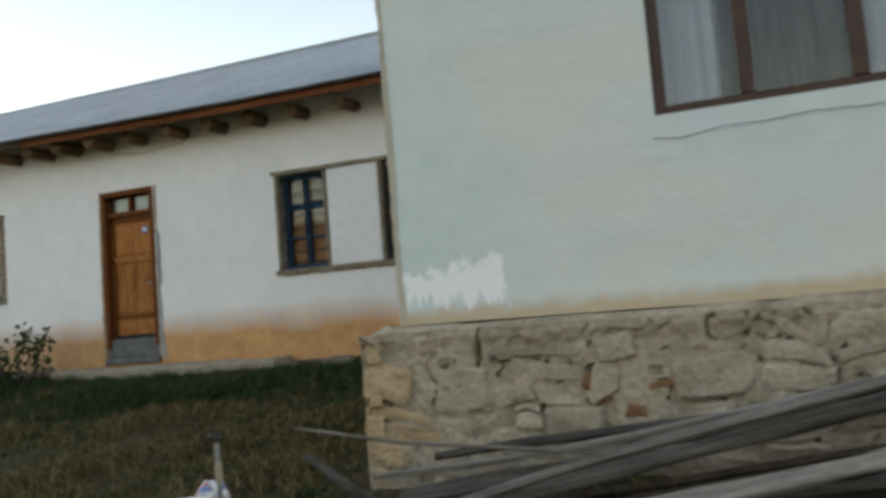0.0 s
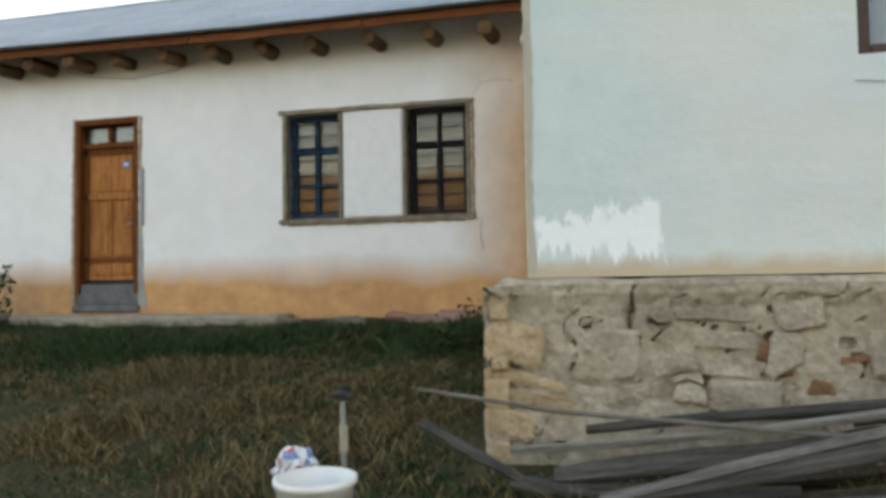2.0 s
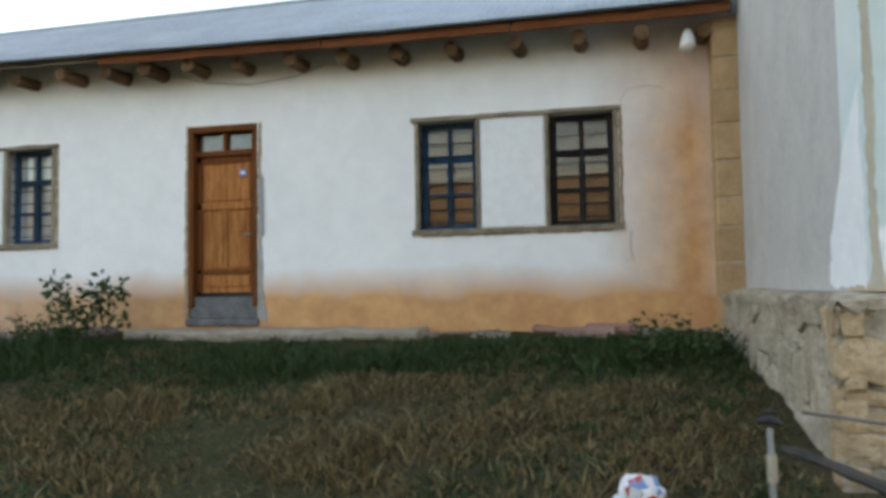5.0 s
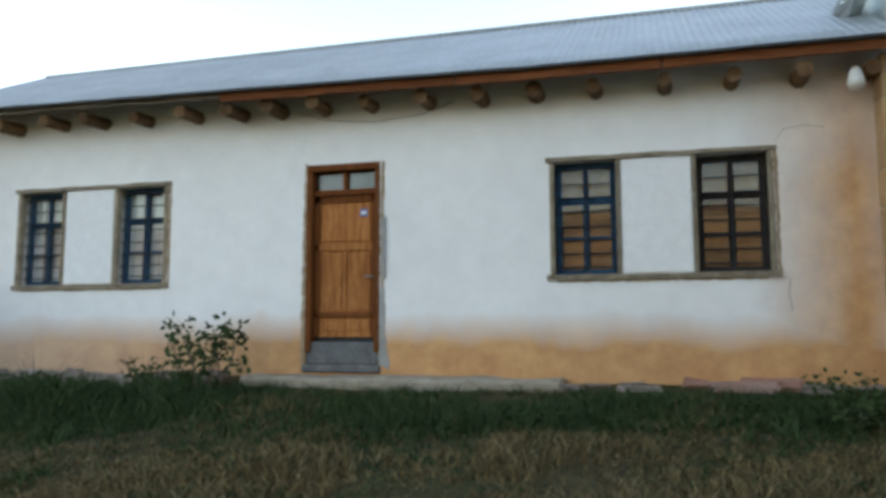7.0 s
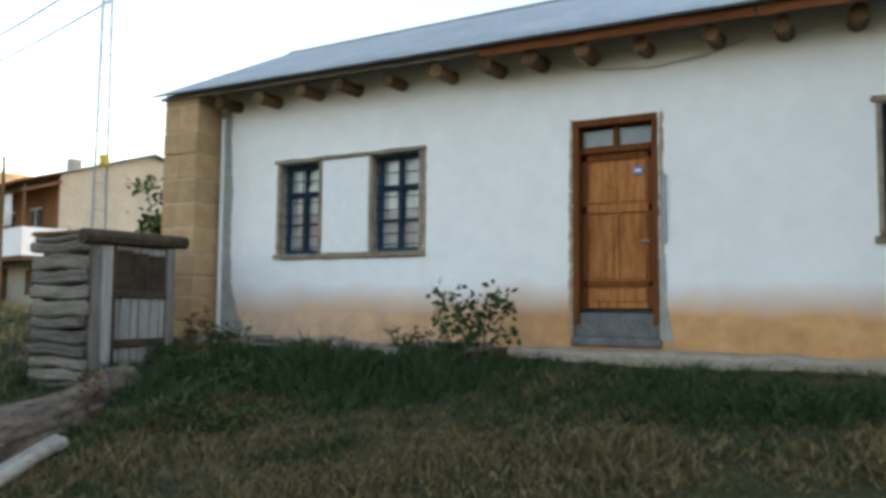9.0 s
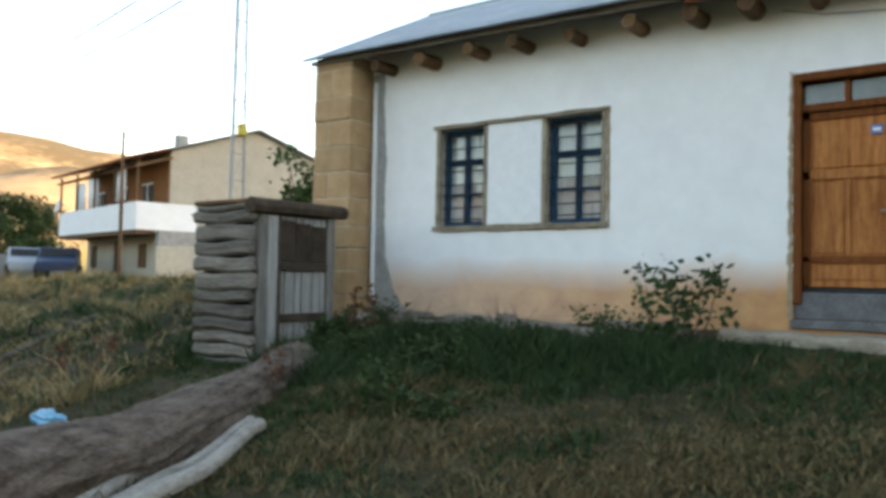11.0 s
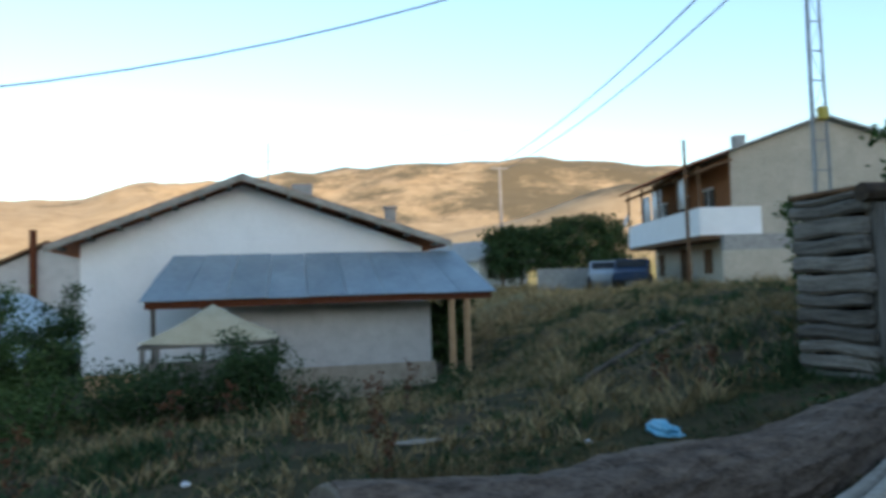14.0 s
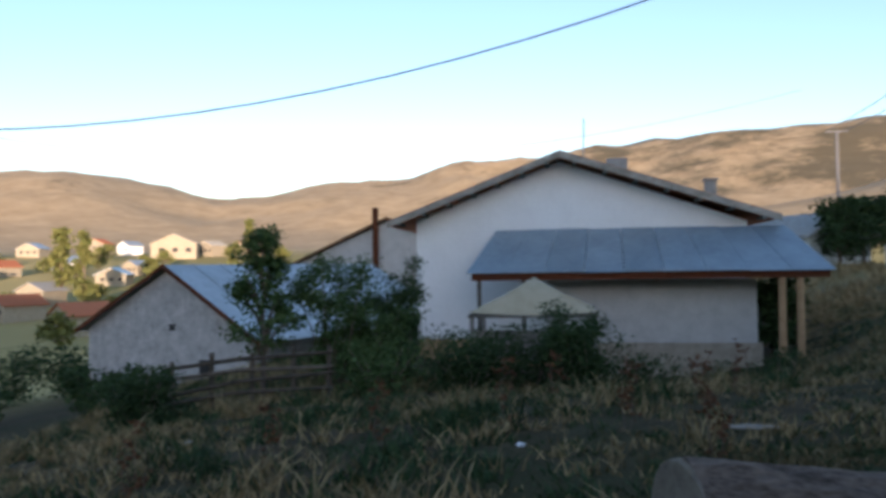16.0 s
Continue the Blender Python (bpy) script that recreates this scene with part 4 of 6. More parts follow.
part("chimney", box(-31.0, -30.7, 5.3, 5.6, 2.8, 3.95), CEMENT, wh)
part("chimney_cap", box(-31.05, -30.65, 5.25, 5.65, 3.96, 4.02), CEMENT, wh)
part("aerial", tube([(-29, 1.7, 4.0), (-29, 1.75, 5.6)], 0.02, 5), GREYMETAL, wh)

lean = thing("lean_to", "open lean-to with a blue-grey sheet roof before the white gable", "shelter")
rng = random.Random(17)
for k in range(9):
    a, b = -1.05 + 7.75 * k / 9, -1.05 + 7.75 * (k + 1) / 9
    ta, tb = -0.55 + 6.9 * k / 9, -0.55 + 6.9 * (k + 1) / 9
    j = rng.uniform(-0.012, 0.012)
    prism_roof("roof_sheet", lean, TIN_DARK, [(-24.4, a, 1.36 + j), (-24.4, b - 0.015, 1.36 + j), (-26.7, tb - 0.015, 2.40 + j), (-26.7, ta, 2.40 + j)], 0.02, "blue-grey metal sheet")
part("eave_beam", box(-24.62, -24.5, -0.95, 6.6, 1.2, 1.36), FASCIA, lean, "reddish timber eave beam")
part("yard_wall", box(-25.5, -25.3, 0.7, 5.32, -0.25, 1.16), SIDE, lean, "bare grey cement wall")
part("yard_wall_foot", box(-25.5, -25.22, 0.7, 5.4, -1.6, -0.251), LEDGE, lean)
for y in (5.65, 6.02):
    part("post", tube([(-24.6, y, -1.2), (-24.6, y + 0.01, 1.25)], [0.085, 0.075], 8), QUOIN, lean, "peeled timber post")
for y in (-0.8, 0.2):
    part("post", tube([(-24.7, y, -1.6), (-24.7, y, 1.25)], 0.05, 8), OLDWOOD, lean)

can = thing("garden_canopy", "beige fabric garden canopy with a pyramid top on posts", "canopy")
bm = bmesh.new()
CX, CY, CZ, CR = -22.5, 0.5, 0.68, 1.17
apex = bm.verts.new((CX, CY, 1.30))
ring = []
for i in range(32):
    s, f = divmod(i, 8)
    f /= 8
    cs = [(CR, -CR), (CR, CR), (-CR, CR), (-CR, -CR)]
    a, b = cs[s], cs[(s + 1) % 4]
    ring.append((CX + a[0] + (b[0] - a[0]) * f, CY + a[1] + (b[1] - a[1]) * f, CZ - 0.05 * math.sin(math.pi * f)))
mids = [bm.verts.new(((p[0] + CX) / 2, (p[1] + CY) / 2, CZ + 0.27)) for p in ring]
outs = [bm.verts.new(p) for p in ring]
for i in range(32):
    j = (i + 1) % 32
    bm.faces.new((apex, mids[i], mids[j]))
    bm.faces.new((mids[i], outs[i], outs[j], mids[j]))
part("canopy_top", bm, rough_mat("beige_canvas", (0.40, 0.33, 0.21), (0.52, 0.44, 0.30), 2, 0.9, vary=0.03), can, "sun-faded beige canvas", smooth=True)
part("valance", box(CX - CR, CX + CR, CY - CR, CY + CR, CZ - 0.10, CZ - 0.05), OLDWOOD, can)
for dx in (-1, 1):
    for dy in (-1, 1):
        part("post", box(CX + dx * 1.1 - 0.04, CX + dx * 1.1 + 0.04, CY + dy * 1.1 - 0.04, CY + dy * 1.1 + 0.04, -2.2, CZ - 0.06), OLDWOOD_V, can)
part("side_boards", box(CX + 1.02, CX + 1.06, CY - 1.05, CY + 1.05, -0.2, 0.35), OLDWOOD, can)

barn = thing("stone_barn", "grey rubble barn with a light sheet-metal roof", "barn", "", pose(-30.0, -11.15, 0, 0, 0, -22))
BARNWALL = rough_mat("grey_rubble_wall", (0.30, 0.285, 0.27), (0.56, 0.54, 0.52), 2.6, 0.95, bump_s=0.9, bump_d=0.05, vary=0.04, fine=3)
part("wall", gable_body(-10.5, 0.0, (-4.1, 0.0, 3.5), (-0.36, 1.62, -0.30), -4.2), BARNWALL, barn, "rough grey stone wall")
for (a, za, b, zb) in ((-4.45, -0.50, 0.0, 1.66), (4.1, -0.62, 0.0, 1.66)):
    prism_roof("roof", barn, TIN, [(0.25, a, za), (-10.8, a, za), (-10.8, b, zb), (0.25, b, zb)], 0.06, "light grey metal sheets")
    prism_roof("verge_board", barn, FASCIA, [(0.30, a, za - 0.06), (0.24, a, za - 0.06), (0.24, b, zb - 0.06), (0.30, b, zb - 0.06)], 0.14, "dark red verge board")
    for k in range(9):
        x = -0.9 - 1.15 * k
        prism_roof("roof_seam", barn, TIN, [(x, a, za + 0.061), (x - 0.05, a, za + 0.061), (x - 0.05, b, zb + 0.061), (x, b, zb + 0.061)], 0.025)
part("window", box(0.002, 0.04, 1.35, 1.75, -1.7, -1.2), IRON, barn)
part("vent", box(0.002, 0.03, 0.0, 0.25, -0.35, -0.15), IRON, barn)

tin = thing("brown_house", "earth-plastered house with a dark roof edge and flue pipe", "house")
part("wall", gable_body(-54, -44.1, (-12.8, -7.3, -2.6), (1.38, 3.84, 1.74), -4.0), SIDE, tin)
for (a, za, b, zb) in ((-13.4, 1.14, -7.3, 3.9), (-2.1, 1.5, -7.3, 3.9)):
    prism_roof("roof", tin, RAFTER, [(-43.8, a, za), (-54.3, a, za), (-54.3, b, zb), (-43.8, b, zb)], 0.14)
part("flue", tube([(-43.9, -7.85, 0.9), (-43.9, -7.85, 4.5)], 0.15, 10), FASCIA, tin, "rust-red flue pipe")

# the balcony house up the lane
BALM = pose(-35.16, 20.70, 0, 0, 0, -12)
bal = thing("balcony_house", "cream two-storey house with a white balcony and brown eaves", "house", "", BALM)
bm = bmesh.new()
prof = [(0.0, 0.2), (9.4, 0.2), (9.4, 6.36), (4.02, 8.08), (0.0, 6.72)]
f = [bm.verts.new((0, y, z)) for y, z in prof]
b = [bm.verts.new((-10.2, y, z)) for y, z in prof]
bm.faces.new(f), bm.faces.new(b[::-1])
for i in range(5):
    bm.faces.new((f[i], b[i], b[(i + 1) % 5], f[(i + 1) % 5]))
part("wall", bm, CREAM, bal, "cream rendered walls")
prism_roof("roof", bal, CEMENT, [(0.3, -0.2, 6.70), (-10.5, -0.2, 6.70), (-10.5, 4.02, 8.12), (0.3, 4.02, 8.12)], 0.09, "grey sheet roof")
prism_roof("roof", bal, CEMENT, [(0.3, 9.9, 6.24), (-10.5, 9.9, 6.24), (-10.5, 4.02, 8.12), (0.3, 4.02, 8.12)], 0.09)
prism_roof("balcony_roof", bal, EAVEWOOD, [(0.45, -1.75, 6.18), (-10.6, -1.75, 6.18), (-10.6, -0.21, 6.68), (0.45, -0.21, 6.68)], 0.10, "brown timber balcony roof")
for k in range(9):
    x = 0.2 - 1.28 * k
    part("rafter", box(x - 0.05, x + 0.05, -1.68, -0.02, -0.06, 0.06, m=Matrix.Translation((0, 0, 6.12)) @ pose(0, 0, 0.27, 18, 0, 0)), RAFTER, bal)
part("balcony_slab", box(-10.2, 0.04, -1.4, -0.01, 3.1, 3.279), RAFTER, bal, "brown timber balcony underside")
part("parapet", box(-10.2, 0.05, -1.42, -1.32, 3.28, 4.44), PALE, bal, "white balcony parapet")
part("parapet", box(-0.05, 0.05, -1.319, 1.2, 3.28, 4.44), PALE, bal)
part("parapet", box(-10.2, -10.1, -1.319, -0.01, 3.28, 4.44), PALE, bal)
for x in (-0.02, -2.6, -5.2, -7.7, -10.15):
    part("post", box(x - 0.05, x + 0.05, -1.41, -1.33, 4.441, 6.2), RAFTER, bal)
part("porch_wall", box(-10.1, -0.05, -0.05, -0.012, 3.29, 6.6), SHUTTER, bal, "red-brown porch wall")
for x in (-2.2, -5.2, -8.2):
    w = part("porch_window", box(x - 0.55, x + 0.55, -0.09, -0.051, 4.0, 5.4), IRON, bal)
    part("frame", box(x - 0.62, x + 0.62, -0.10, -0.091, 5.4, 5.48), PALE, w)
    part("frame", box(x - 0.03, x + 0.03, -0.105, -0.091, 4.0, 5.4), PALE, w)
part("door", box(-6.2, -5.4, -0.04, -0.002, 1.1, 2.95), RAFTER, bal, "dark wooden door")
part("window", box(-9.5, -8.7, -0.04, -0.002, 1.7, 2.8), RAFTER, bal)
part("window", box(-3.2, -2.3, -0.04, -0.002, 1.7, 2.8), RAFTER, bal)
part("yard_front", box(0.3, 0.5, -0.7, 3.4, 0.2, 2.62), CREAM, bal, "whitewashed yard front")
part("yard_band", box(0.1, 0.45, -0.6, 3.4, 2.621, 3.26), CEMENT, bal, "grey cement band")
part("chimney", box(-4.4, -3.9, 2.0, 2.5, 7.2, 8.2), CEMENT, bal)
part("dish", tube([(-9.9, -1.55, 4.75), (-9.9, -1.62, 4.77)], [0.05, 0.36], 18), GREYMETAL, bal, "grey satellite dish")
for k, (x, w, h) in enumerate(((-8.2, 1.4, 1.3), (-6.5, 1.4, 1.35), (-2.8, 1.15, 1.35))):
    bm = bmesh.new()
    n = 8
    top = [bm.verts.new((x + w * i / n, -1.28 + 0.03 * math.sin(i * 1.7 + k), 5.75 + 0.1 * k)) for i in range(n + 1)]
    bot = [bm.verts.new((v.co.x, v.co.y + 0.03 * math.sin(i), v.co.z - h)) for i, v in enumerate(top)]
    for i in range(n):
        bm.faces.new((top[i], top[i + 1], bot[i + 1], bot[i]))
    sheet = part("laundry_sheet", bm, FRESH, smooth=True)
    sheet.matrix_world = BALM
    sol = sheet.modifiers.new("thick", "SOLIDIFY")
    sol.thickness = 0.015
    tagged(sheet, "white sheet hung to dry under the balcony roof", "laundry", "laundry on the balcony")

yardwall = thing("yard_wall", "grey cement yard wall beside the parked cars", "wall")
part("wall", box(-47, -46.8, 16.6, 22.5, 0.0, 2.3), CEMENT, yardwall)


def car(m, paint, label):
    c = thing("car", label, "car", "parked cars", m)
    prof = [(-2.0, 0.35), (2.0, 0.35), (2.05, 0.75), (1.2, 0.92), (0.6, 1.42), (-1.0, 1.45), (-1.7, 0.98), (-2.05, 0.85)]
    bm = bmesh.new()
    l = [bm.verts.new((x, -0.8, z)) for x, z in prof]
    r = [bm.verts.new((x, 0.8, z)) for x, z in prof]
    bm.faces.new(l), bm.faces.new(r[::-1])
    for i in range(len(prof)):
        j = (i + 1) % len(prof)
        bm.faces.new((l[i], r[i], r[j], l[j]))
    bmesh.ops.bevel(bm, geom=bm.edges[:], offset=0.07, segments=2, affect="EDGES")
    part("body", bm, paint, c)
    for s in (-0.81, 0.81):
        part("side_window", box(-0.95, 0.55, s - 0.01, s + 0.01, 0.98, 1.34, 0.008), IRON, c)
        for x in (-1.3, 1.3):
            part("wheel", tube([(x, s - 0.09, 0.32), (x, s + 0.09, 0.32)], 0.32, 16), IRON, c)
    part("windscreen", box(-0.01, 0.01, -0.7, 0.7, -0.25, 0.25, m=pose(0.93, 0, 1.19, 0, -50, 0)), IRON, c)
    return c


car(pose(-44.0, 19.2, float(ground_z(-44.0, 19.2)), 0, 0, -24), rough_mat("white_car_paint", (0.36, 0.40, 0.44), (0.44, 0.48, 0.52), 3, 0.3, vary=0.02), "white car parked by the yard wall")
car(pose(-41.6, 19.5, float(ground_z(-41.6, 19.5)), 0, 0, -32), rough_mat("dark_blue_paint", (0.02, 0.038, 0.085), (0.035, 0.06, 0.12), 3, 0.3, vary=0.02), "dark blue car parked below the balcony")

# far village in the valley
SANDWALL = rough_mat("sand_render", (0.30, 0.255, 0.185), (0.42, 0.36, 0.27), 1.2, 0.9, vary=0.12)
rng = random.Random(31)


def far_house(x, y, w, d, h, wall, roof):
    z = float(ground_z(x, y))
    hs = thing("valley_house", "small sunlit valley house with a pitched roof", "house", "valley houses", Matrix.Translation((x, y, z)) @ pose(0, 0, 0, 0, 0, rng.uniform(-35, 35)))
    part("wall", gable_body(-d / 2, d / 2, (-w / 2, 0, w / 2), (h, h + w * 0.22, h), -1.5), wall, hs)
    for s in (-1, 1):
        prism_roof("roof", hs, roof, [(d / 2 + 0.4, s * (w / 2 + 0.5), h - 0.25), (-d / 2 - 0.4, s * (w / 2 + 0.5), h - 0.25), (-d / 2 - 0.4, 0, h + w * 0.22 + 0.02), (d / 2 + 0.4, 0, h + w * 0.22 + 0.02)], 0.2)
    for k in range(3):
        part("window", box(d / 2 + 0.01, d / 2 + 0.05, -w / 2 + w * (k + 0.6) / 3.4, -w / 2 + w * (k + 0.6) / 3.4 + w * 0.12, h * 0.4, h * 0.72), IRON, hs)


def along(az, r):
    return -7.6 + r * math.cos(radians(az)), 1 + r * math.sin(radians(az))


for az, r, w, d, h, wall, roof in ((214, 150, 13, 12, 7, CREAM, TILE), (218, 170, 12, 12, 6, CREAM, TILE), (216.5, 190, 11, 10, 7, CREAM, CEMENT), (212, 230, 12, 10, 6, CREAM, TIN), (219, 260, 12, 14, 6, CREAM, TILE), (215, 280, 14, 10, 5, PALE, TIN), (210.5, 260, 10, 10, 6, CREAM, TIN), (208, 330, 26, 14, 12, CREAM, CREAM), (205.5, 340, 14, 12, 9, CREAM, CREAM), (203.5, 350, 12, 10, 7, CREAM, TILE), (202, 340, 9, 9, 6, CREAM, TILE), (211, 350, 12, 10, 8, PALE, TIN), (217, 340, 14, 10, 7, CREAM, TIN), (213, 370, 14, 10, 7, CREAM, TILE), (220, 330, 14, 10, 7, PALE, TIN)):
    far_house(*along(az, r), w * 0.68, d * 0.68, h * 0.48, SANDWALL if wall is CREAM else wall, roof)
far_house(*along(163.3, 58), 6, 6, 2.2, PALE, CEMENT)

# lattice mast, poles and cables
mast = thing("lattice_mast", "tall thin galvanised lattice mast with a yellow lamp", "mast")
MX, MY = -16.95, 9.25


def mast_half(z):
    return 0.155 - 0.011 * z


for s0 in (-1, 1):
    part("leg", tube([(MX, MY + s0 * mast_half(0), 0.3), (MX, MY + s0 * mast_half(9.5), 9.5)], [0.024, 0.016], 6), GREYMETAL, mast)
part("leg", tube([(MX - 0.2, MY, 0.3), (MX - 0.1, MY, 9.5)], [0.024, 0.016], 6), GREYMETAL, mast)
for k in range(20):
    z = 0.8 + 0.44 * k
    w = mast_half(z)
    part("brace", box(MX - 0.010, MX + 0.010, MY - w, MY + w, z - 0.010, z + 0.010), GREYMETAL, mast)
    part("diagonal", tube([(MX, MY - w if k % 2 else MY + w, z), (MX, MY + mast_half(z + 0.44) if k % 2 else MY - mast_half(z + 0.44), z + 0.44)], 0.006, 4), GREYMETAL, mast)
part("lamp", box(MX + 0.02, MX + 0.13, MY - 0.07, MY + 0.07, 3.72, 3.92, 0.02), rough_mat("yellow_box", (0.62, 0.42, 0.04), (0.75, 0.52, 0.08), 8, 0.5, vary=0.02), mast, "yellow junction box")

pole = thing("utility_pole", "tall concrete utility pole with a short crossarm", "pole")
PX, PY = -72.7, 23.44
part("shaft", tube([(PX, PY, 0), (PX, PY, 12.2)], [0.17, 0.10], 8), CABLE, pole)
part("crossarm", box(PX - 0.06, PX + 0.06, PY - 0.85, PY + 0.85, 12.03, 12.12), CABLE, pole)
stick = thing("wooden_pole", "thin dark wooden pole before the balcony house", "pole")
part("shaft", tube([(-30.0, 15.3, 0.4), (-29.95, 15.25, 6.1)], [0.07, 0.05], 6), RAFTER, stick)


def cable_curve(points, r, label):
    """A cable through three points, smoothly bent."""
    p = [Vector(q) for q in points]
    pts = []
    for i in range(41):
        f = i / 40
        pts.append(p[0] * ((f - 0.5) * (f - 1) * 2) + p[1] * (-4 * f * (f - 1)) + p[2] * (2 * f * (f - 0.5)))
    tagged(part("overhead_cable", tube(pts, r, 5), CABLE, smooth=True), label, "cable", "overhead cables")


cable_curve([(PX, PY - 0.8, 12.15), (-28.5, 14.4, 9.75), (-8.0, 10.2, 12.6)], 0.027, "thin dark overhead cable strung from the concrete pole")
cable_curve([(PX, PY + 0.8, 12.15), (-28.0, 15.3, 9.75), (-8.0, 11.2, 12.6)], 0.027, "thin dark overhead cable strung from the concrete pole")
cable_curve([(-62.0, -56.0, 15.2), (-66.0, -18.0, 10.3), (-70.0, 20.0, 15.0)], 0.022, "faint distant overhead cable over the valley")
cable_curve([(-22, -40 + 0.0, 4.6 + 0.0115 * 900), (-22, -13, 4.65), (-22, 14, 4.6 + 0.0115 * 576)], 0.019, "sagging dark overhead cable across the sky")


# ---------------------------------------------------------------- yard: shed, logs, planks
shed = thing("log_shed", "small weathered log shed with a plank door", "shed")
SHX0, SHX1, SHY0, SHY1, SHZ0, SHZ1 = -13.98, -13.12, 6.3, 7.5, 0.35, 2.2
rng = random.Random(14)
z = SHZ0
while z < SHZ1 - 0.05:
    h = rng.uniform(0.12, 0.19)
    x0 = SHX0 - rng.uniform(0.0, 0.08)
    x1 = SHX1 + rng.uniform(-0.02, 0.05)
    bm = box(x0, x1, SHY0 - 0.05 + rng.uniform(0, 0.04), SHY0 + 0.07, z, min(z + h - 0.012, SHZ1), 0.03)
    bmesh.ops.subdivide_edges(bm, edges=[e for e in bm.edges if e.calc_length() > 0.5], cuts=4)
    for v in bm.verts:
        v.co += Vector((0, 0.012 * math.sin(v.co.x * 9 + z * 31), 0.016 * math.sin(v.co.x * 7 + z * 53)))
    part("log", bm, OLDWOOD, shed, smooth=False)
    z += h
part("back_wall", box(SHX0, SHX0 + 0.08, SHY0 + 0.08, SHY1, SHZ0, SHZ1), OLDWOOD, shed)
part("back_wall", box(SHX0 + 0.081, SHX1 - 0.1, SHY1 - 0.06, SHY1, SHZ0, SHZ1), OLDWOOD, shed)
part("roof", box(SHX0 - 0.04, SHX1 + 0.0, SHY0 - 0.05, SHY1 + 0.05, SHZ1, SHZ1 + 0.05, 0.015), RAFTER, shed, "rotting roof of boards and earth")
part("lintel", tube([(SHX1 + 0.02, SHY0 - 0.06, SHZ1 - 0.02), (SHX1 + 0.03, SHY1 + 0.12, SHZ1 + 0.0)], [0.085, 0.075], 8, 0.08, rng=rng), DARKWOOD_SHADE, shed, "dark round lintel log")
part("door_post", box(SHX1 - 0.10, SHX1 + 0.02, SHY0 + 0.075, SHY0 + 0.19, SHZ0, SHZ1 - 0.07, 0.012), OLDWOOD_V, shed)
part("door_post", box(SHX1 - 0.10, SHX1 + 0.02, SHY0 + 0.20, SHY0 + 0.34, SHZ0, SHZ1 - 0.07, 0.012), PALEPLANK, shed)
part("door_post", box(SHX1 - 0.10, SHX1 + 0.02, SHY1 - 0.12, SHY1, SHZ0, SHZ1 - 0.07, 0.012), OLDWOOD_V, shed)
d = part("door", box(SHX1 - 0.06, SHX1 - 0.035, SHY0 + 0.345, SHY1 - 0.125, SHZ0 + 0.1, SHZ1 - 0.1), OLDWOOD_V, shed, "grey plank door with dark ledges")
y = SHY0 + 0.35
while y < SHY1 - 0.2:
    w = rng.uniform(0.1, 0.17)
    y1 = min(y + w, SHY1 - 0.125)
    part("plank", box(SHX1 - 0.034, SHX1 - 0.008 + rng.uniform(-0.008, 0.004), y + 0.009, y1 - 0.009, SHZ0 + 0.1, SHZ1 - 0.1, 0.004), PALEPLANK, d)
    y += w
for zz in (1.02, 1.57):
    part("ledge", box(SHX1 - 0.007, SHX1 + 0.03, SHY0 + 0.38, SHY1 - 0.13, zz - 0.045, zz + 0.045, 0.008), DARKWOOD_SHADE, d)
for k in range(3):
    ya = SHY0 + 0.37 + 0.232 * k
    part("upper_panel", box(SHX1 - 0.007, SHX1 + 0.004 + 0.003 * k, ya, ya + 0.225, 1.62, 2.06 - 0.02 * k, 0.006), DARKWOOD_SHADE, d, "dark upright boards of the door top")
part("door_edge", box(SHX1 - 0.03, SHX1 + 0.03, SHY0 + 0.345, SHY0 + 0.375, SHZ0 + 0.1, SHZ1 - 0.1, 0.006), DARKWOOD_SHADE, d)

rng = random.Random(2)
trunk = thing("felled_trunk", "long felled tree trunk with rough dark bark", "log")
n = 26
A, B = Vector((-10.85, 1.45, 0.42)), Vector((-12.42, 6.32, 0.56))
pts = [A.lerp(B, i / n) + Vector((0.05 * math.sin(i * 0.5), 0, 0.02 * math.sin(i * 0.8) - 0.8 * i / n * (1 - i / n))) for i in range(n + 1)]
bm = tube(pts, [0.285 - 0.02 * i / n for i in range(n + 1)], 40, 0.02, rng=rng)
bm.normal_update()
for v in bm.verts:
    v.co += v.normal * (0.035 * noise.noise((v.co.x * 11, v.co.y * 1.3, v.co.z * 11)) + 0.018 * noise.noise((v.co.x * 25, v.co.y * 4, v.co.z * 25)))
part("bark", bm, BARK, trunk, smooth=False)
dirn = (A - B).normalized()
part("cut_end", tube([A, A + dirn * 0.012], [0.285, 0.28], 20, 0.03, rng=rng), ENDGRAIN, trunk)
for a, b, r in (((-10.55, 2.95, 0.2), (-11.40, 4.95, 0.30), 0.062), ((-10.75, 3.0, 0.2), (-11.55, 5.0, 0.32), 0.055), ((-10.95, 3.0, 0.18), (-11.95, 5.05, 0.33), 0.05)):
    a, b = Vector(a), Vector(b)
    pp = [a.lerp(b, i / 10) + Vector((0.02 * math.sin(i * 1.3 + r * 90), 0, 0)) for i in range(11)]
    for p in pp:
        p.z = float(ground_z(p.x, p.y)) + r * 0.9
    lg = thing("peeled_pole", "pale peeled pole lying in the grass", "log", "peeled poles")
    part("pole", tube(pp, [r * (1 - 0.02 * i) for i in range(11)], 12, 0.07, rng=rng), BIRCH, lg)


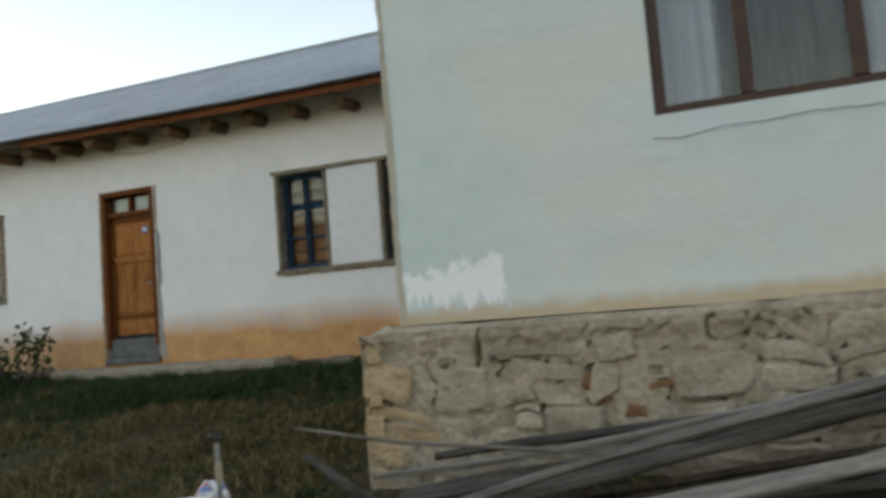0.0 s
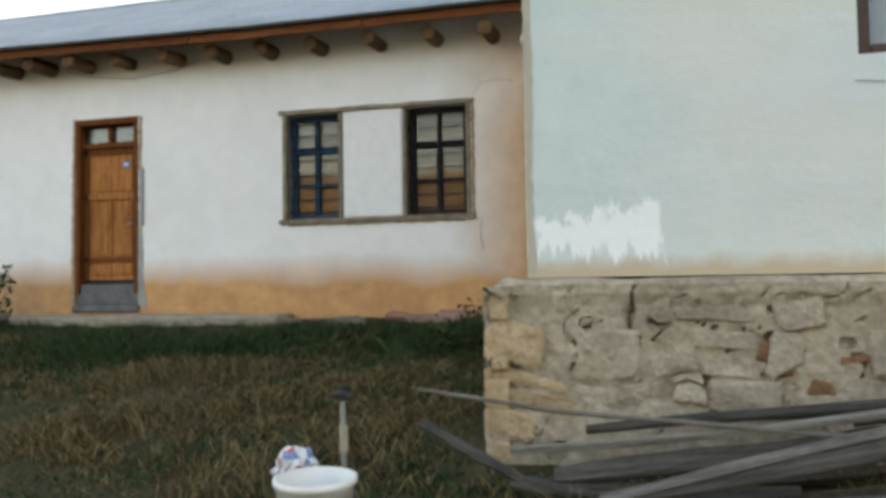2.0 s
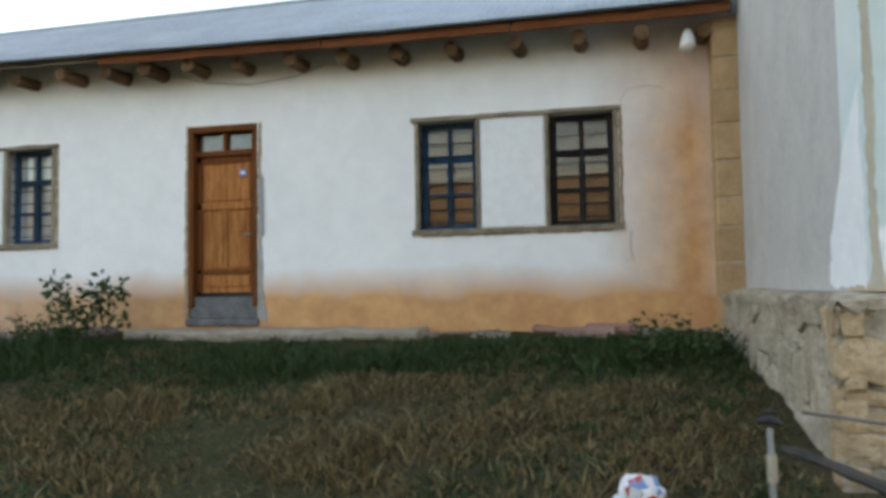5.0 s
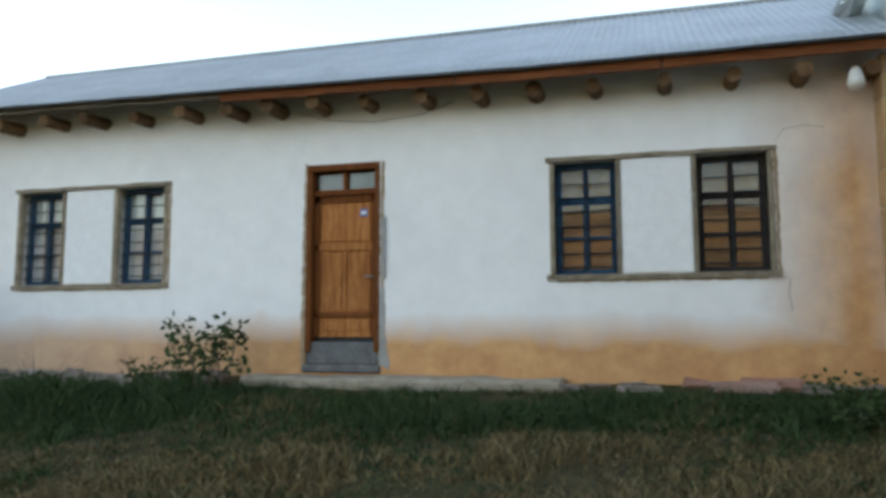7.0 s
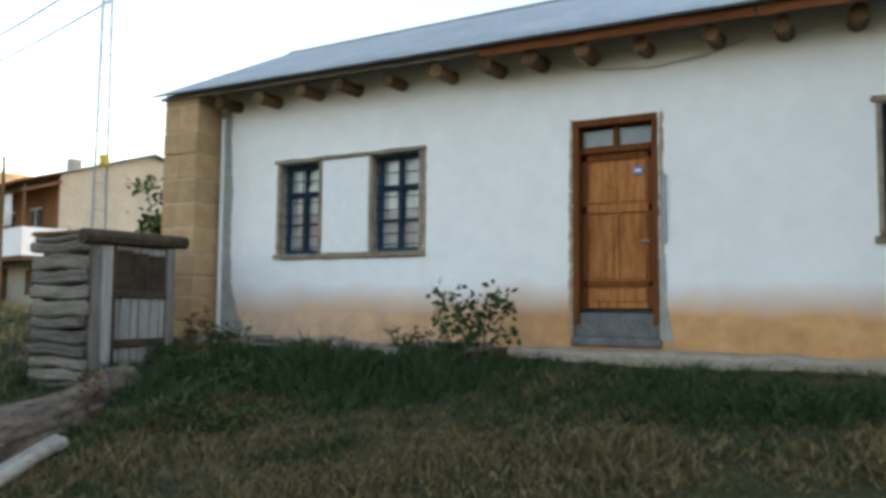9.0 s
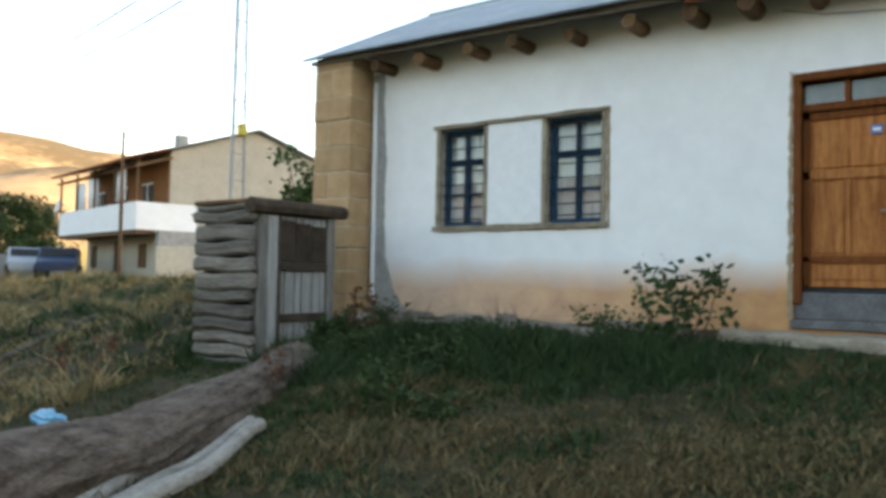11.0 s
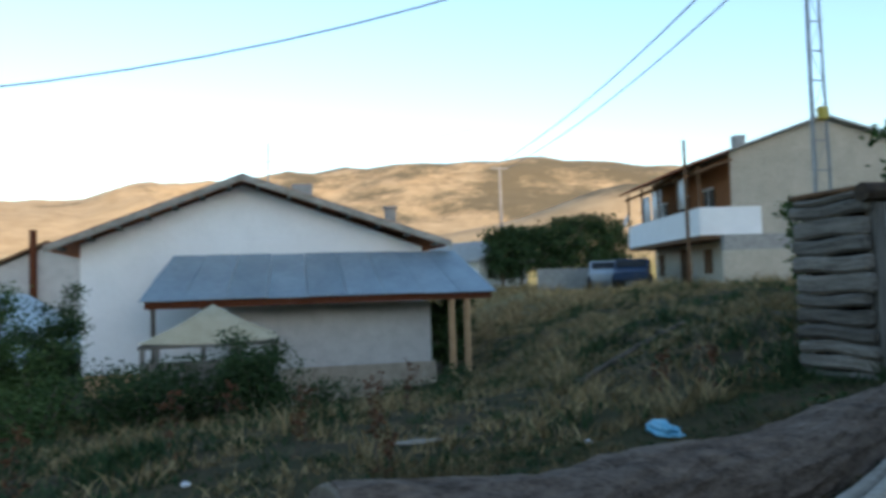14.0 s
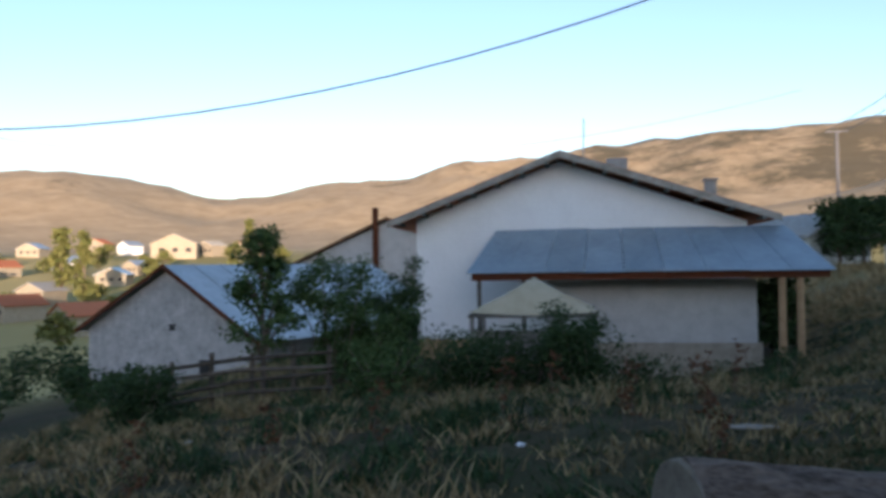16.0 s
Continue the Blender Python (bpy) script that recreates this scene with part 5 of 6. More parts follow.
# ---------------------------------------------------------------- plants
def leaf_quads(centres, sizes, rng_np, droop=0.4):
    """Folded leaves at the given points: two triangles each, in random directions."""
    n = len(centres)
    d = rng_np.normal(size=(n, 3))
    d[:, 2] = d[:, 2] * 0.6 - droop * 0.3
    d /= np.linalg.norm(d, axis=1)[:, None]
    s = np.cross(d, rng_np.normal(size=(n, 3)))
    s /= np.linalg.norm(s, axis=1)[:, None] + 1e-9
    L, W = sizes[:, None], sizes[:, None] * 0.34
    v = np.stack([centres, centres + d * L * 0.5 + s * W, centres + d * L, centres + d * L * 0.5 - s * W], 1)
    f = np.arange(n * 4).reshape(n, 4)
    return v.reshape(-1, 3), f.tolist()


def leafy(name, label, category, base, height, radius, leaves, leaf, mat, seed, shape="bush", trunk_r=0.03, group="", stems=7):
    """A bush or tree: stems that fork, and leaves clustered about their tips, with gaps between the clusters."""
    rp, r = np.random.RandomState(seed), random.Random(seed)
    t = thing(name, label, category, group, Matrix.Translation(base))
    tips = []
    for k in range(stems):
        a = 2 * math.pi * k / stems + r.uniform(-0.4, 0.4)
        if shape == "bush":
            start = Vector((0.06 * math.cos(a), 0.06 * math.sin(a), -0.15))
            end = Vector((radius * r.uniform(0.4, 1.0) * math.cos(a), radius * r.uniform(0.4, 1.0) * math.sin(a), height * r.uniform(0.55, 1.0)))
        else:
            z0 = height * (0.22 + 0.68 * k / stems)
            start = Vector((0, 0, z0))
            reach = radius * (1.0 - 0.75 * k / stems) * r.uniform(0.7, 1.1)
            end = Vector((reach * math.cos(a * 2.4), reach * math.sin(a * 2.4), min(z0 + height * 0.22, height)))
        mid_p = start.lerp(end, 0.5) + Vector((r.uniform(-.08, .08), r.uniform(-.08, .08), height * 0.05))
        part("stem" if shape == "bush" else "limb", tube([start, mid_p, end], [trunk_r * 0.6, trunk_r * 0.42, trunk_r * 0.15], 5), BARK, t)
        for q in range(5):
            f = r.uniform(0.25, 1.0)
            p = start.lerp(end, f) if f < 0.5 else mid_p.lerp(end, (f - 0.5) * 2)
            tips.append(p + Vector((r.gauss(0, 0.12), r.gauss(0, 0.12), r.gauss(0, 0.08))) * radius)
        tips.append(end)
    if shape == "tree":
        part("trunk", tube([(0, 0, -0.3), (0.03, 0.02, height * 0.4), (0, 0, height)], [trunk_r, trunk_r * 0.7, trunk_r * 0.15], 7), BARK, t)
        tips += [Vector((0, 0, height * f)) for f in (0.85, 0.93, 1.0)]
    tip = np.array([tuple(p) for p in tips])
    pick = tip[rp.randint(0, len(tip), leaves)]
    spread = rp.normal(size=(leaves, 3)) * np.array([0.17, 0.17, 0.13]) * radius * (1.0 if shape == "bush" else 0.9)
    c = pick + spread
    c[:, 2] = np.clip(c[:, 2], 0.02, height * 1.08)
    v, f = leaf_quads(c, leaf * rp.uniform(0.6, 1.3, leaves), rp)
    crown = new("crown" if shape == "tree" else "foliage", py_mesh("foliage", v, f, mat))
    crown.parent = t
    return t


def at_ground(x, y, dz=0.0):
    return (x, y, float(ground_z(x, y)) + dz)


leafy("rose_bush", "sparse dark green rose bush beside the door", "bush", (-9.25, 7.75, 0.85), 0.80, 0.44, 560, 0.075, LEAF_DARK, 3, trunk_r=0.022, stems=9)
for k, (x, y, h, r, n) in enumerate(((-15.2, 9.5, 2.35, 0.7, 5200), (-17.2, 9.4, 1.6, 0.5, 2800))):
    leafy("elder_bush", "green elder bush growing behind the log shed", "bush", at_ground(x, y), h, r, n, 0.10, LEAF, 40 + k, trunk_r=0.04, group="elder bushes", stems=9)
leafy("young_tree", "slender young green tree by the rail fence", "tree", at_ground(-19.9, -4.0), 2.75, 0.62, 5200, 0.075, LEAF, 51, "tree", 0.05, stems=16)
for k, (x, y, h, r, n) in enumerate(((-21.1, -3.1, 2.45, 0.75, 6000), (-22.4, -2.15, 2.55, 0.55, 5000), (-21.6, -2.5, 1.9, 0.7, 4200), (-20.1, 1.25, 1.45, 0.72, 5200), (-20.0, -0.5, 1.05, 0.95, 4200), (-20.9, 0.35, 0.95, 0.8, 1600), (-19.8, -2.0, 0.9, 0.9, 1800), (-18.1, -5.15, 0.95, 0.55, 2600), (-21.5, -7.6, 0.9, 0.7, 1200), (-22.0, 5.0, 0.55, 0.42, 700), (-24.0, -9.6, 1.0, 0.9, 1300), (-21.0, 2.4, 0.6, 0.7, 1000), (-23.0, 4.2, 0.45, 0.6, 700), (-24.0, -13.5, 1.3, 1.1, 1500), (-26.0, -16.0, 1.6, 1.3, 1600), (-27.5, -18.5, 2.0, 1.5, 1800), (-33.0, -22.0, 2.4, 2.0, 2000), (-40.0, -25.0, 2.8, 2.2, 2200), (-36.0, -18.5, 2.0, 1.6, 1600), (-26.2, 5.95, 1.9, 0.5, 2600))):
    leafy("garden_bush", "dense dark green bush before the white house", "bush", at_ground(x, y, -0.05), h, r, int(n * 1.5), 0.062 if x > -23.5 else 0.15, LEAF if k in (0, 2, 6) else LEAF_DARK, 60 + k, trunk_r=0.03, group="garden bushes", stems=11)
for k, (az, r, h, w) in enumerate(((161, 54, 4.2, 2.2), (159.6, 57, 4.4, 2.4), (158.0, 60, 4.6, 2.6), (156.6, 62, 5.2, 2.6), (155.2, 66, 6.0, 2.6), (153.8, 68, 6.2, 2.6), (160.4, 66, 4.6, 3.0), (157.2, 74, 5.6, 3.0), (162.2, 70, 4.6, 2.8), (152.8, 74, 6.6, 2.8))):
    x, y = along(az, r)
    leafy("orchard_tree", "round dark green orchard tree beyond the cars", "tree", at_ground(x, y, -0.2), h, w, 3600, 0.24, LEAF_DARK, 90 + k, "tree", 0.14, "orchard trees", stems=14)
for k, (az, r, h, w) in enumerate(((215.3, 190, 17, 2.6), (213.9, 250, 14, 2.2), (202.9, 330, 16, 2.4))):
    x, y = along(az, r)
    leafy("poplar", "tall narrow poplar in the sunlit valley", "tree", at_ground(x, y, -0.5), h, w, 1500, 1.0, POPLAR, 120 + k, "tree", 0.35, "poplars", stems=26)
for k in range(26):
    r0 = random.Random(300 + k)
    az, r = r0.uniform(200, 222), r0.uniform(120, 330)
    x, y = along(az, r)
    leafy("valley_tree", "sunlit yellow-green tree between the valley houses", "tree", at_ground(x, y, -0.4), r0.uniform(4, 8), r0.uniform(2.5, 4), 500, 0.9, POPLAR, 320 + k, "tree", 0.2, "valley trees", stems=10)


def blades(name, label, n, area, density, height, width, mat, seed, spread=1.0):
    """Blades of grass scattered over a stretch of the ground."""
    rp = np.random.RandomState(seed)
    x, y = rp.uniform(area[0], area[1], n * 3), rp.uniform(area[2], area[3], n * 3)
    p = density(x, y)
    keep = rp.uniform(size=n * 3) < p
    x, y = x[keep][:n], y[keep][:n]
    # gathered into tufts
    per = 14
    m = max(1, len(x) // per)
    x, y, tall = np.repeat(x[:m], per), np.repeat(y[:m], per), np.repeat(rp.uniform(0.5, 1.7, m) ** 1.3, per)
    r_t = 0.022 + 0.09 * rp.uniform(size=len(x)) ** 1.6
    a_t = rp.uniform(0, 2 * np.pi, len(x))
    x, y = x + r_t * spread * np.cos(a_t), y + r_t * spread * np.sin(a_t)
    n = len(x)
    z = ground_z(x, y) - 0.015
    a = rp.uniform(0, 2 * np.pi, n)
    h = height(x, y) * rp.uniform(0.45, 1.25, n) * tall
    lean = rp.uniform(0.2, 1.6, n) * h
    w = width * rp.uniform(0.6, 1.4, n)
    la = rp.uniform(0, 2 * np.pi, n)
    ca, sa, cl, sl = np.cos(a) * w, np.sin(a) * w, np.cos(la) * lean, np.sin(la) * lean
    b = np.stack([x, y, z], 1)
    v = np.stack([b + np.stack([-ca, -sa, 0 * z], 1), b + np.stack([ca, sa, 0 * z], 1),
                  b + np.stack([ca * 0.7 + cl * 0.35, sa * 0.7 + sl * 0.35, h * 0.6], 1), b + np.stack([-ca * 0.7 + cl * 0.35, -sa * 0.7 + sl * 0.35, h * 0.6], 1),
                  b + np.stack([cl, sl, h], 1)], 1).reshape(-1, 3)
    o = np.arange(n) * 5
    f = np.stack([o, o + 1, o + 2, o + 3], 1).tolist() + np.stack([o + 3, o + 2, o + 4], 1).tolist()
    tagged(new(name, py_mesh(name, v, f, mat)), label, "grass", kind="stuff")


def wave(x, y, s, k=0.0):
    return 0.5 + 0.5 * np.sin(x * 1.7 * s + 1.3 * np.sin(y * 1.1 * s + k)) * np.sin(y * 1.9 * s + 1.7 * np.sin(x * 0.8 * s + k))


def clear(x, y):
    """Keeps grass off walls, paving and the wood pile."""
    c = (y < 8.03) & ~((x > -9.05) & (x < -6.15) & (y > 7.98)) & ~((x > -2.75) & (y > 4.3)) & ~((x > -14.0) & (x < -13.1) & (y > 6.2) & (y < 7.6))
    return c.astype(float)


def yard_green(x, y):
    near = step(5.6, 7.4, y) * 0.95 + step(-8.0, -10.5, x) * 0.6 * step(3.0, 5.5, y) + step(-3.6, -2.8, x) * step(4.6, 6, y) * 0.8
    return clear(x, y) * np.clip(0.20 + near * 0.85 + 0.42 * step(5.1, 3.9, y) - 0.25 * wave(x, y, 0.9), 0.25, 1)


def yard_dry(x, y):
    return clear(x, y) * (0.28 + 0.72 * step(3.9, 5.2, y)) * np.clip(0.75 * wave(x, y, 0.8, 2) + 0.25 - 0.75 * step(6.2, 7.6, y) * (1 - 0.3 * wave(x, y, 1.3)), 0.25, 1)


blades("green_grass", "dark green grass thickest along the house wall", 130000, (-14.3, -1.0, 1.6, 8.3), yard_green, lambda x, y: 0.035 + 0.08 * step(5.8, 7.0, y) * (1 - 0.65 * step(7.3, 7.85, y)) * (0.4 + wave(x, y, 1.1)) + 0.13 * step(-7.5, -10, x) * step(4.5, 6.4, y) * (1 - 0.85 * step(6.9, 7.6, y)) * (0.1 + 1.3 * wave(x, y, 1.7) ** 2), 0.006, GRASS, 1)
blades("dry_grass", "short trodden straw-coloured grass of the yard", 130000, (-14.3, -1.0, 1.6, 8.2), yard_dry, lambda x, y: 0.03 + 0.075 * wave(x, y, 1.4, 1) ** 2, 0.0055, STRAW, 2)


def slope_clear(x, y):
    c = ~((x < -24.3) & (y > -3) & (y < 6.3)) & ~((x < -29.7) & (y < -2)) & ~((x > -13.9) & (y > 1.6)) & ~((x < -13.2) & (x > -14.1) & (y > 8))
    return c.astype(float)


blades("slope_dry_grass", "long dry golden grass of the open slope", 90000, (-34, -9, -9, 17), lambda x, y: slope_clear(x, y) * np.clip(0.25 + 0.75 * wave(x, y, 0.45, 3), 0, 1), lambda x, y: 0.05 + 0.17 * wave(x, y, 1.1) ** 2, 0.010, SLOPE_STRAW, 3, 1.8)
blades("slope_green_grass", "green weeds among the dry grass of the slope", 70000, (-34, -9, -9, 17), lambda x, y: slope_clear(x, y) * np.clip(0.15 + 0.6 * (1 - wave(x, y, 0.45, 3)) + 0.35 * step(3, -3, y), 0, 1), lambda x, y: 0.05 + 0.16 * wave(x, y, 0.9, 1) ** 2, 0.011, GRASS, 4, 1.8)
blades("far_grass", "dry grass bank below the balcony house", 24000, (-62, -30, 5, 40), lambda x, y: ((y > 7) & ~((x < -35.6) & (y > 15.5) & (x > -47))).astype(float) * np.clip(0.3 + 0.7 * wave(x, y, 0.25), 0, 1), lambda x, y: 0.15 + 0.2 * wave(x, y, 0.6), 0.022, SLOPE_STRAW, 5, 4.0)

# nettles and dock along the wall and the trunk
rng = random.Random(77)
for k in range(34):
    x, y = (rng.uniform(-13.2, -9.6), rng.uniform(6.6, 8.1)) if k < 20 else (rng.uniform(-12.4, -9.0), rng.uniform(5.0, 6.9)) if k < 28 else (rng.uniform(-3.5, -2.85), rng.uniform(6.6, 7.9))
    leafy("nettle_clump", "low dark green nettle clump in the yard grass", "weed", at_ground(x, y), rng.uniform(0.12, 0.32), rng.uniform(0.16, 0.32), 330, 0.048, LEAF_DARK, 400 + k, trunk_r=0.008, group="nettles", stems=7)
for k, (x, y, h) in enumerate(((-12.6, 7.4, 0.62), (-12.2, 7.0, 0.6), (-12.0, 5.6, 0.45), (-14.6, 5.7, 0.6), (-15.0, 5.4, 0.5), (-15.0, 1.6, 0.7), (-15.6, 0.4, 0.8), (-14.6, -1.8, 0.75), (-15.4, -0.9, 0.6), (-13.9, 2.2, 0.6), (-16.8, 2.6, 0.7), (-17.6, 3.2, 0.7), (-13.6, -2.6, 0.7), (-18.4, 0.9, 0.7))):
    leafy("dock_plant", "dry rust-red dock stalk standing in the grass", "weed", at_ground(x, y), h, 0.12, 150, 0.045, RUST, 500 + k, trunk_r=0.009, group="dock stalks", stems=4)

for k, (x0, y0, x1, y1) in enumerate(((-16.6, 5.1, -19.2, 8.3), (-18.6, 7.4, -21.4, 11.0), (-14.6, 7.2, -17.6, 8.6))):
    p0, p1 = Vector(at_ground(x0, y0, 0.03)), Vector(at_ground(x1, y1, 0.05))
    pm = Vector(at_ground((x0 + x1) / 2, (y0 + y1) / 2, 0.03))
    rail = thing("fallen_rail", "grey weathered pole lying along the terrace bank", "pole", "fallen rails")
    part("pole", tube([p0, pm, p1], [0.045, 0.05, 0.04], 8), FENCEWOOD, rail)

# fallen field stones and rubble along the foot of the wall
rng = random.Random(91)
for k in range(16):
    x = rng.uniform(-13.2, -9.3)
    y = rng.uniform(7.95, 8.3)
    sx, sz = rng.uniform(0.08, 0.2), rng.uniform(0.05, 0.10)
    bm = bmesh.new()
    bmesh.ops.create_icosphere(bm, subdivisions=2, radius=1)
    for v in bm.verts:
        q = 1 + 0.3 * noise.noise(v.co * 1.6 + Vector((k * 2.9, 5, 0)))
        v.co = Vector((max(min(v.co.x, 0.75), -0.75) * sx, max(min(v.co.y, 0.7), -0.7) * sx * 0.7, max(min(v.co.z, 0.55), -0.7) * sz)) * q * 1.2
    ob = part("foot_stone", bm, STONE)
    ob.location = at_ground(x, y, 0.05)
    tagged(ob, "rough grey field stone at the wall foot", "stone", "stones at the wall foot")

# rail fence before the bushes
fence = thing("rail_fence", "old grey rail fence of rough poles", "fence")
for y in (-5.4, -4.7, -4.0, -3.3, -2.7):
    z = float(ground_z(-19.4, y))
    part("post", tube([(-19.4, y, z - 0.2), (-19.38, y + 0.03, z + rng.uniform(0.75, 0.95))], [0.05, 0.04], 7), FENCEWOOD, fence)
for k in range(4):
    z = 0.2 + 0.18 * k
    part("rail", tube([(-19.34, -5.5, float(ground_z(-19.4, -5.5)) + z + rng.uniform(-.05, .05)), (-19.33, -4.2, float(ground_z(-19.4, -4.2)) + z), (-19.34, -2.6, float(ground_z(-19.4, -2.6)) + z + rng.uniform(-.06, .06))], [0.035, 0.04, 0.03], 6), FENCEWOOD, fence)

# ---------------------------------------------------------------- wood pile against the stone base
rng = random.Random(23)


def plank(a, b, w, t, roll, seed, label="long weathered grey board on the wood pile", name="old_board", mat=None):
    """A warped board from a to b."""
    r = random.Random(seed)
    a, b = Vector(a), Vector(b)
    d = (b - a).normalized()
    side = d.cross(Vector((0, 0, 1))).normalized()
    up = side.cross(d)
    q = Matrix.Rotation(radians(roll), 3, d)
    side, up = q @ side, q @ up
    bm = bmesh.new()
    n = 9
    rows = []
    bow, ph = r.uniform(-0.05, 0.04), r.uniform(0, 6)
    for i in range(n + 1):
        f = i / n
        p = a.lerp(b, f) + up * (bow * 4 * f * (1 - f)) + side * (0.008 * math.sin(f * 7 + ph))
        k = w / 2 * (1 + r.uniform(-0.18, 0.18)) * (0.82 if i in (0, n) else 1)
        rows.append([bm.verts.new(p + side * sx * k + up * sz * t / 2 + up * r.uniform(-0.002, 0.002)) for sx, sz in ((-1, -0.6), (-0.85, -1), (0.85, -1), (1, -0.6), (1, 0.6), (0.85, 1), (-0.85, 1), (-1, 0.6))])
    for p, q2 in zip(rows, rows[1:]):
        for k in range(8):
            bm.faces.new((p[k], q2[k], q2[(k + 1) % 8], p[(k + 1) % 8]))
    bm.faces.new(rows[0]), bm.faces.new(rows[-1][::-1])
    m = Matrix((d, side, up)).transposed().to_4x4()
    m.translation = a
    bmesh.ops.transform(bm, matrix=m.inverted(), verts=bm.verts[:])
    ob = part(name, bm, mat or OLDWOOD)
    ob.matrix_world = m
    tagged(ob, label, "board", "wood pile")
    return ob


# Low boards are darkened: shade inside the pile is put into their colour.
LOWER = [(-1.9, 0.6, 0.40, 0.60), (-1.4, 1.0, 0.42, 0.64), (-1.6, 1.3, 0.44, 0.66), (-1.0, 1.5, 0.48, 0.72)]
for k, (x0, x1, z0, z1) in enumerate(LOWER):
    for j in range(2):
        plank((x0 + rng.uniform(-.3, .3), 3.75 + 0.3 * j, z0 - 0.06 + rng.uniform(-.02, .02)), (x1 + rng.uniform(-.3, .3), 3.6 + 0.4 * j, z1 - 0.05 + rng.uniform(-.05, .05)), rng.uniform(0.06, 0.11), 0.04, rng.uniform(-50, 50), 700 + k * 10 + j, mat=DARKWOOD_SHADE)
# Infill boards, two in three dark, paint the shadowed gaps between the boards.
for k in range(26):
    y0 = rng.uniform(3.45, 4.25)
    plank((rng.uniform(-2.2, -0.9), y0, 0.44 + rng.uniform(0, 0.1)), (rng.uniform(0.3, 1.5), y0 + rng.uniform(-0.3, 0.1), 0.76 + rng.uniform(0, 0.2)), rng.uniform(0.035, 0.08), 0.04, rng.uniform(-60, 60), 800 + k, mat=DARKWOOD_SHADE if k % 3 else PILEWOOD)
# start, end, width, thickness, roll, bleached
TOP = [
    ((-2.52, 4.12, 0.655), (-0.1, 3.74, 1.13), 0.040, 0.035, 20, True), ((-2.32, 4.02, 0.58), (0.3, 3.86, 1.10), 0.10, 0.035, 52, False),
    ((-2.2, 3.70, 0.56), (0.35, 3.78, 1.24), 0.065, 0.035, 50, True), ((-2.12, 3.78, 0.56), (0.6, 3.92, 1.18), 0.09, 0.03, 40, False),
    ((-2.97, 4.22, 0.74), (-2.45, 3.98, 0.56), 0.055, 0.03, 40, False), ((-2.5, 3.99, 0.565), (-1.4, 3.9, 0.60), 0.09, 0.03, 35, False),
    ((-1.62, 3.45, 0.60), (0.6, 3.42, 1.10), 0.10, 0.035, 48, True), ((-2.2, 4.2, 0.74), (0.1, 4.26, 0.98), 0.06, 0.03, 30, False),
    ((-1.7, 4.27, 0.80), (1.2, 4.22, 1.12), 0.05, 0.03, 20, False), ((-1.0, 3.32, 0.62), (1.3, 3.3, 0.98), 0.10, 0.04, 35, False),
    ((-2.38, 3.72, 0.46), (-1.75, 3.66, 0.52), 0.06, 0.05, 10, True), ((-1.2, 3.98, 0.86), (1.0, 4.05, 1.20), 0.07, 0.03, 35, False),
    ((-1.9, 3.52, 0.50), (0.2, 3.60, 0.88), 0.05, 0.04, 30, False),
]
for k, (a, b, w, t, roll, pale) in enumerate(TOP):
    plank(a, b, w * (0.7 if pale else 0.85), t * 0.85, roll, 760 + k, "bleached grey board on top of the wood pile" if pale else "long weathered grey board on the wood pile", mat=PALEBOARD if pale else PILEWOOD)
tagged(part("thin_stick", tube([(-2.92, 4.05, 0.93), (-2.3, 3.98, 0.86), (-1.2, 3.95, 0.80), (-0.6, 3.95, 0.88)], [0.008, 0.011, 0.013, 0.012], 6), OLDWOOD), "thin crooked dry stick resting on the wood pile", "stick")

# ---------------------------------------------------------------- small things of the yard
bz = float(ground_z(-3.1, 3.36))
bucket = thing("bucket", "white plastic bucket standing in the dry grass", "bucket", m=Matrix.Translation((-3.1, 3.36, bz)))
prof = [(0.0, 0.0), (0.112, 0.0), (0.140, 0.27), (0.150, 0.272), (0.150, 0.295), (0.133, 0.295), (0.107, 0.02), (0.0, 0.02)]
bm = bmesh.new()
rings = []
for rr, z in prof:
    rings.append([bm.verts.new((max(rr, 0.001) * math.cos(2 * math.pi * k / 28), max(rr, 0.001) * math.sin(2 * math.pi * k / 28), z)) for k in range(28)])
for a, b in zip(rings, rings[1:]):
    for k in range(28):
        bm.faces.new((a[k], a[(k + 1) % 28], b[(k + 1) % 28], b[k]))
part("tub", bm, PLASTIC, bucket, smooth=True)
part("handle", tube([(0.152 * math.cos(t), 0.152 * math.sin(t), 0.25 - 0.14 * math.sin(t)) for t in [math.pi * k / 12 for k in range(13)]], 0.004, 5), GREYMETAL, bucket, "thin wire handle")
part("water", tube([(0, 0, 0.13), (0, 0, 0.135)], 0.118, 24), DARKROOM, bucket, "dark water")


def crumpled(name, label, category, where, size, mats, seed):
    bm = bmesh.new()
    bmesh.ops.create_icosphere(bm, subdivisions=3, radius=1)
    for v in bm.verts:
        k = 1 + 0.35 * noise.noise(v.co * 2.1 + Vector((seed, 0, 0))) + 0.22 * noise.noise(v.co * 5 + Vector((0, seed, 0)))
        v.co = Vector((v.co.x * size[0], v.co.y * size[1], (v.co.z + 0.75) * size[2])) * k
    for f in bm.faces:
        c = noise.noise(f.calc_center_median() * (7 / max(size)) * 0.25 + Vector((seed, seed, 0)))
        f.material_index = 0 if c < 0.12 else 1 + (f.index // 3 + int(c * 40)) % (len(mats) - 1) if len(mats) > 1 else 0
    ob = part(name, bm, mats)
    ob.location = where
    return tagged(ob, label, category)


